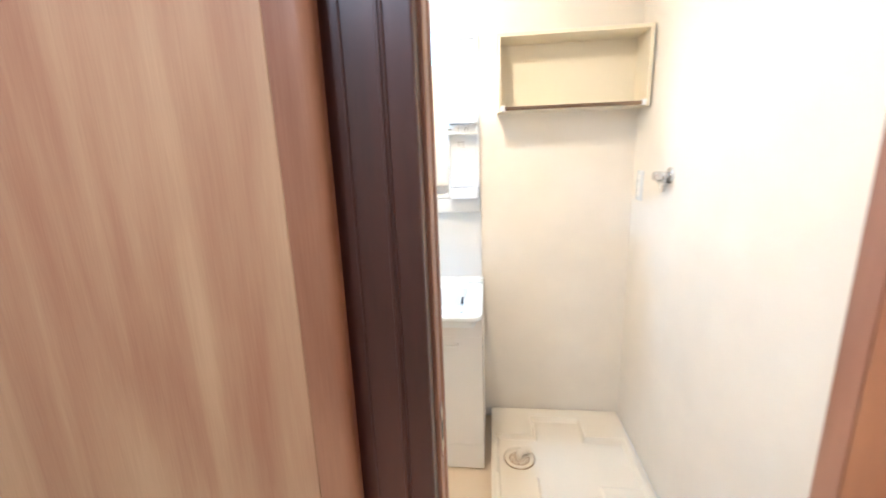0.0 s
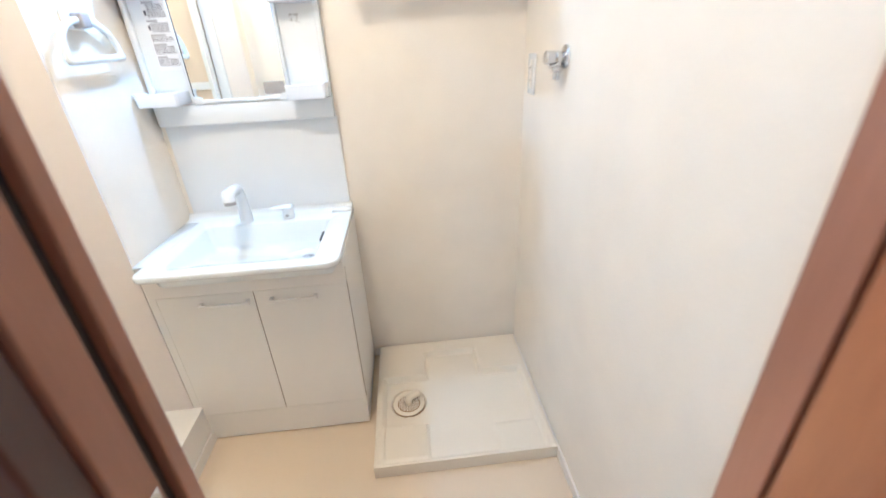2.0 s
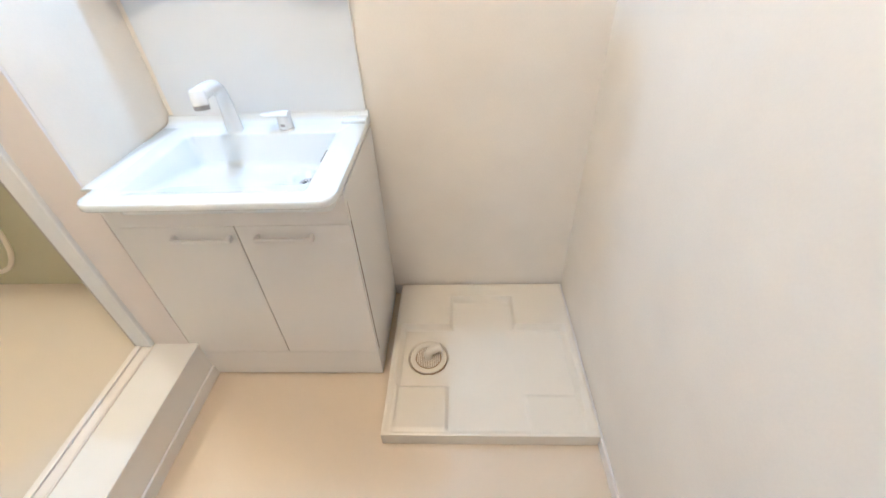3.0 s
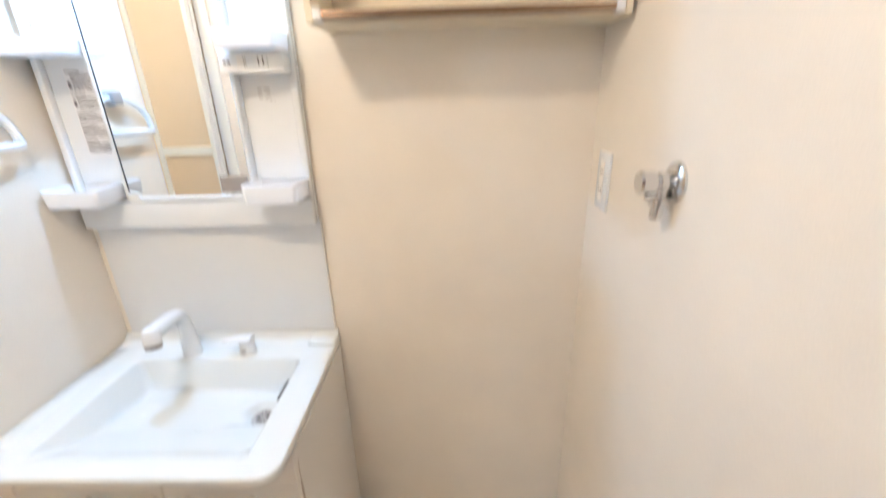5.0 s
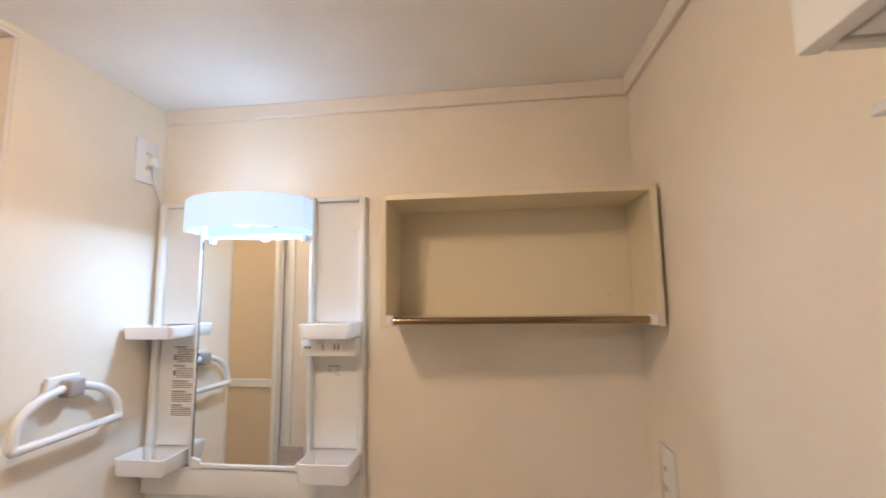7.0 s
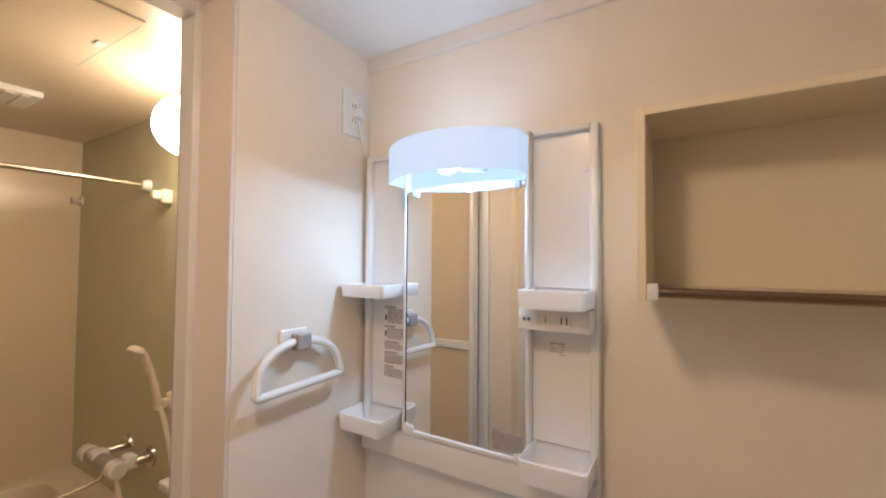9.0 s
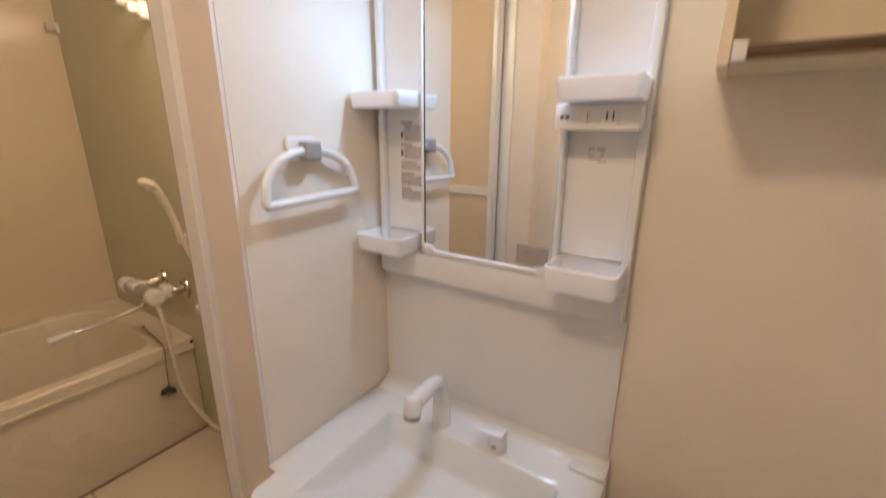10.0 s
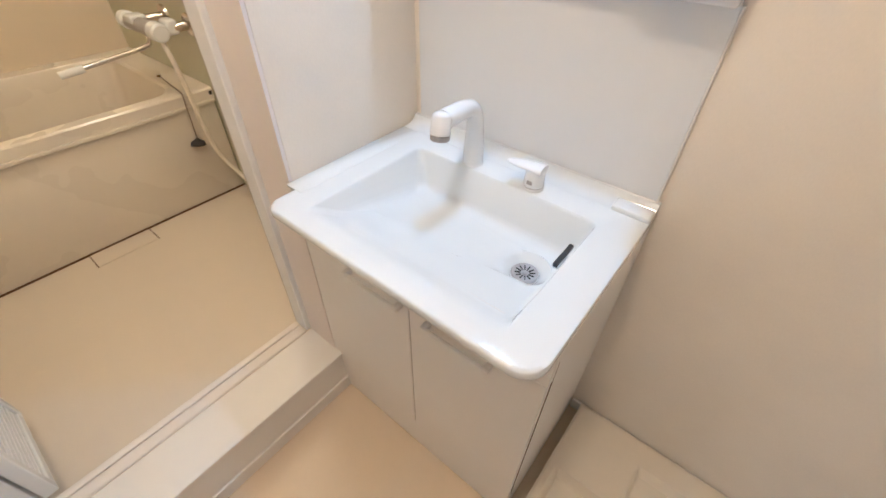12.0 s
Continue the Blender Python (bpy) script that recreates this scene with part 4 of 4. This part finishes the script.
def build_bath_mixer():
    m = thing("bath_mixer", (-1.88, 1.92, 0.81), "chrome and white thermostatic bath mixer on the green wall", "mixer tap")
    y, z = 1.868, 0.812
    part("bar", lathe((-2.005, y, z), (1, 0, 0), [(0, 0.024), (0.01, 0.028), (0.20, 0.028), (0.21, 0.024)]), GREY, m, smooth=40)
    part("bar_cover", box(-1.965, -1.90, y - 0.029, y + 0.027, z + 0.004, z + 0.034, 0.007, 3), WHITE, m, smooth=40)
    part("temperature_knob", lathe((-2.003, y, z), (-1, 0, 0), [(0, 0.026), (0.008, 0.033), (0.046, 0.031), (0.052, 0.025)]), WHITE, m, smooth=40)
    part("flow_knob", lathe((-1.797, y, z), (1, 0, 0), [(0, 0.026), (0.008, 0.034), (0.050, 0.032), (0.056, 0.025)]), WHITE, m, smooth=40)
    for x in (-1.765, -1.965):
        part("wall_union", tube([(x, BY1, z + 0.005), (x, 1.93, z + 0.005), (x - 0.035, 1.885, z)], [0.017, 0.016, 0.018], 16), STEEL, m, smooth=50)
        part("wall_flange", lathe((x, BY1, z + 0.005), (0, -1, 0), [(0, 0.041), (0.008, 0.039), (0.014, 0.022)]), STEEL, m, smooth=40)
    part("check_valve_cover", box(-1.815, -1.752, 1.898, 1.938, z - 0.018, z + 0.034, 0.010, 3), WHITE, m, smooth=40)
    sp = part("spout", tube(curve_points([(-1.868, y - 0.003, z - 0.015), (-1.870, y - 0.006, 0.764), (-1.873, y - 0.03, 0.748), (-1.885, 1.74, 0.733), (-1.903, 1.61, 0.715)], 6), 0.0085, 14), CHROME, m, smooth=60)
    part("spout_tip", tube([(-1.900, 1.63, 0.716), (-1.914, 1.555, 0.706)], 0.0135, 16), WHITE, sp, smooth=40)
    h = thing("shower_hose", (-1.60, 1.94, 0.2), "long cream shower hose hanging in a loop from the mixer", "shower hose")
    part("hose", tube(curve_points([(-1.805, 1.885, 0.792), (-1.765, 1.870, 0.77), (-1.730, 1.868, 0.70), (-1.722, 1.874, 0.58), (-1.728, 1.884, 0.45), (-1.72, 1.900, 0.33), (-1.67, 1.930, 0.24), (-1.61, 1.942, 0.205), (-1.515, 1.942, 0.24), (-1.450, 1.942, 0.34), (-1.432, 1.942, 0.48), (-1.450, 1.942, 0.64), (-1.50, 1.94, 0.85), (-1.54, 1.93, 1.00), (-1.557, 1.915, 1.075)], 6), 0.0088, 12), BATHCREAM, h, smooth=60)
    s = thing("hand_shower", (-1.56, 1.91, 1.08), "cream hand shower resting in its wall holder", "shower")
    part("grip", tube(curve_points([(-1.560, 1.912, 1.065), (-1.558, 1.905, 1.12), (-1.554, 1.885, 1.20), (-1.546, 1.855, 1.265), (-1.538, 1.832, 1.290)], 6), [0.012 + 0.006 * smoothstep(0.5, 1, k / 24) for k in range(25)], 16), BATHCREAM, s, smooth=60)
    part("face", lathe((-1.537, 1.836, 1.305), (0.08, -0.5, -0.85), [(0, 0.018), (0.006, 0.027), (0.020, 0.030), (0.023, 0.026)]), BATHCREAM, s, smooth=40)
    w = thing("shower_holder", (-1.56, BY1, 1.08), "cream wall holder for the hand shower", "shower holder")
    part("bracket", box(-1.582, -1.538, 1.945, BY1, 1.055, 1.115, 0.008, 3), BATHCREAM, w, smooth=40)
    part("cradle", box(-1.577, -1.543, 1.922, 1.9455, 1.068, 1.098, 0.006, 3), BATHCREAM, w, smooth=40)
    w = thing("shower_holder", (-1.66, BY1, 1.86), "cream upper wall holder, empty", "shower holder")
    part("bracket", box(-1.690, -1.646, 1.945, BY1, 1.832, 1.887, 0.008, 3), BATHCREAM, w, smooth=40)
    part("cradle", box(-1.685, -1.651, 1.915, 1.9455, 1.845, 1.879, 0.006, 3), BATHCREAM, w, smooth=40)


def build_bath_rod():
    r = thing("drying_rod", (-2.0, 1.93, 1.91), "steel laundry drying rod across the bathroom above the tub", "drying rod")
    a, b = (-1.845, BY1, 1.922), (-1.845, BY0, 1.922)
    part("rod", tube([(a[0], a[1] - 0.012, a[2]), (b[0], b[1] + 0.012, b[2])], 0.0105, 18), STEEL, r, smooth=60)
    part("end_socket", lathe(a, (0, -1, 0), [(0, 0.024), (0.014, 0.024), (0.030, 0.017)], 20), WHITE, r, smooth=40)
    part("end_socket", lathe(b, (0, 1, 0), [(0, 0.024), (0.014, 0.024), (0.030, 0.017)], 20), WHITE, r, smooth=40)
    k = thing("wall_hook", (BX0 + 0.02, BY1, 1.88), "small cream plastic hook in the corner over the tub", "hook")
    part("plate", box(BX0 + 0.004, BX0 + 0.045, BY1 - 0.012, BY1, 1.882, 1.929, 0.004, 2), BATHCREAM, k, smooth=40)
    part("peg", lathe((BX0 + 0.024, BY1 - 0.012, 1.906), (0, -1, 0), [(0, 0.012), (0.02, 0.012), (0.03, 0.018), (0.034, 0.016)], 16), BATHCREAM, k, smooth=40)
    g = thing("globe_light", (-1.31, BY1, 2.05), "lit warm white globe lamp on the green bathroom wall", "wall lamp")
    part("base", lathe((-1.31, BY1, 2.05), (0, -1, 0), [(0, 0.055), (0.02, 0.055), (0.028, 0.045)]), WHITE, g, smooth=40)
    n = 18
    part("globe", lathe((-1.31, BY1 - 0.028, 2.05), (0, -1, 0), [(0.095 - 0.098 * math.cos(math.pi * (0.12 + 0.88 * k / n)), 0.098 * math.sin(math.pi * (0.12 + 0.88 * k / n))) for k in range(n + 1)], 32), GLOBE, g, smooth=80)
    v = thing("ceiling_vent", (-1.99, 1.45, BCEIL), "white square ventilation grille in the bathroom ceiling", "vent")
    part("frame", box(-2.09, -1.88, 1.38, 1.655, BCEIL - 0.022, BCEIL - 0.0005, 0.004, 2), WHITE, v)
    for k in range(6):
        part("slat", box(-2.075, -1.895, 1.40 + 0.040 * k, 1.425 + 0.040 * k, BCEIL - 0.026, BCEIL - 0.0215, 0.001, 1), WHITE, v)
    b = thing("bath_shelf", (-1.2, BY1, 0.80), "white shelf board on the green wall under the bathroom mirror", "shelf")
    part("board", box(-1.500, -0.86, 1.890, BY1 - 0.0005, 0.800, 0.835, 0.008, 3), WHITE, b, smooth=40)
    part("underside_rail", box(-1.490, -0.87, 1.92, BY1 - 0.0005, 0.765, 0.7995, 0.003, 2), PANEL, b, smooth=40)
    mr = thing("bath_mirror", (-1.15, BY1, 0.93), "plain rectangular bathroom mirror on the green wall", "mirror")
    part("pane", box(-1.36, -0.95, BY1 - 0.006, BY1 - 0.0005, 0.90, 1.60, 0.001, 1), MIRROR, mr)
    c = thing("ceiling_hatch", (-1.28, 1.42, BCEIL), "square flush inspection hatch in the bathroom ceiling", "ceiling hatch")
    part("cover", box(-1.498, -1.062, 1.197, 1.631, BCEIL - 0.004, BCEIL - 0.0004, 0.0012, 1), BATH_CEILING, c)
    for x0, x1, y0, y1 in ((-1.503, -1.0985, 1.6315, 1.6355), (-1.503, -1.0985, 1.1925, 1.1965), (-1.5025, -1.4985, 1.197, 1.631), (-1.0615, -1.0575, 1.197, 1.631)):
        part("joint", box(x0, x1, y0, y1, BCEIL - 0.0025, BCEIL - 0.0004), SEAL, c)
    part("latch", box(-1.300, -1.262, 1.602, 1.626, BCEIL - 0.0075, BCEIL - 0.0042, 0.0015, 1), WHITE, c)
    h = thing("floor_hatch", (-1.72, 1.415, BFLOOR), "small flush inspection cover in the bathroom floor", "floor hatch")
    part("cover", box(-1.783, -1.688, 1.305, 1.527, BFLOOR + 0.0002, BFLOOR + 0.0032, 0.0008, 1), BATHFLOOR, h)
    for y in (1.3015, 1.5285):
        part("joint", box(-1.783, -1.688, y, y + 0.0035, BFLOOR + 0.0002, BFLOOR + 0.0022), JOINT, h)


def build_bath_door():
    f = tagged(new("door_3"), "white aluminium folding door frame of the bathroom", "door", kind="structure")
    ORIGIN[f.name] = Vector()
    x0, x1 = -0.828, LEFT - 0.1185
    part("frame_post", box(x0, x1, BO1 - 0.022, BO1 - 0.0005, SILL - 0.002, BHEAD, 0.003, 2), WHITE, f)
    part("seal", box(x0 - 0.006, x0 - 0.0005, BO1 - 0.020, BO1 - 0.012, SILL, BHEAD), SEAL, f, "grey rubber seal")
    part("frame_post", box(x0, x1, BO0 + 0.0005, BO0 + 0.022, SILL - 0.002, BHEAD, 0.003, 2), WHITE, f)
    part("frame_head", box(x0, x1, BO0 + 0.0225, BO1 - 0.0225, BHEAD - 0.035, BHEAD, 0.003, 2), WHITE, f)
    y0, y1 = BO0 + 0.0225, BO1 - 0.0225
    sill = part("threshold", box(x0 + 0.0005, x1, y0, y1, SILL - 0.02, SILL + 0.0005, 0.001, 1), TRIM, f)
    part("ridge", box(x0, x0 + 0.020, y0 + 0.0005, y1 - 0.0005, SILL + 0.0008, SILL + 0.0085, 0.0035, 3), TRIM, sill, smooth=40)
    part("ridge", box(x0 + 0.026, x1 - 0.003, y0 + 0.0005, y1 - 0.0005, SILL + 0.0008, SILL + 0.0030, 0.001, 1), TRIM, sill)
    for k, y in enumerate((0.904, 0.938)):
        lf = part("leaf_frame", folding_leaf(-1.12, -0.832, y, y + 0.028), WHITE, f, "white folding leaf frame")
        part("pane", box(-1.098, -0.854, y + 0.010, y + 0.016, 1.205, 2.06), DOORPANE, lf, "cream translucent upper panel")
        part("pane", box(-1.098, -0.854, y + 0.010, y + 0.016, 0.42, 1.165), DOORPANE, lf, "cream translucent lower panel")
        for i in range(9):
            part("louvre", box(-1.095, -0.857, y + 0.004, y + 0.024, 0.222 + i * 0.018, 0.232 + i * 0.018, 0.001, 1), WHITE, lf)


def folding_leaf(a, b, y0, y1):
    bm = bmesh.new()
    add_box(bm, a, a + 0.022, y0, y1, 0.19, 2.085, 0.003, 2)
    add_box(bm, b - 0.022, b, y0, y1, 0.19, 2.085, 0.003, 2)
    for lo, hi in ((0.19, 0.215), (0.385, 0.42), (1.165, 1.205), (2.06, 2.085)):
        add_box(bm, a + 0.0222, b - 0.0222, y0 + 0.001, y1 - 0.001, lo, hi, 0.002, 1)
    return bm


build_shell()
build_bath_shell()
build_hall()
build_entrance()
build_vanity()
build_basin()
build_faucet()
build_backsplash()
build_mirror_cabinet()
build_labels()
build_towel_ring()
build_outlets()
build_valve()
build_wall_shelf()
build_pan()
build_fuse_box()
build_ceiling_lamp()
build_tub()
build_bath_mixer()
build_bath_rod()
build_bath_door()
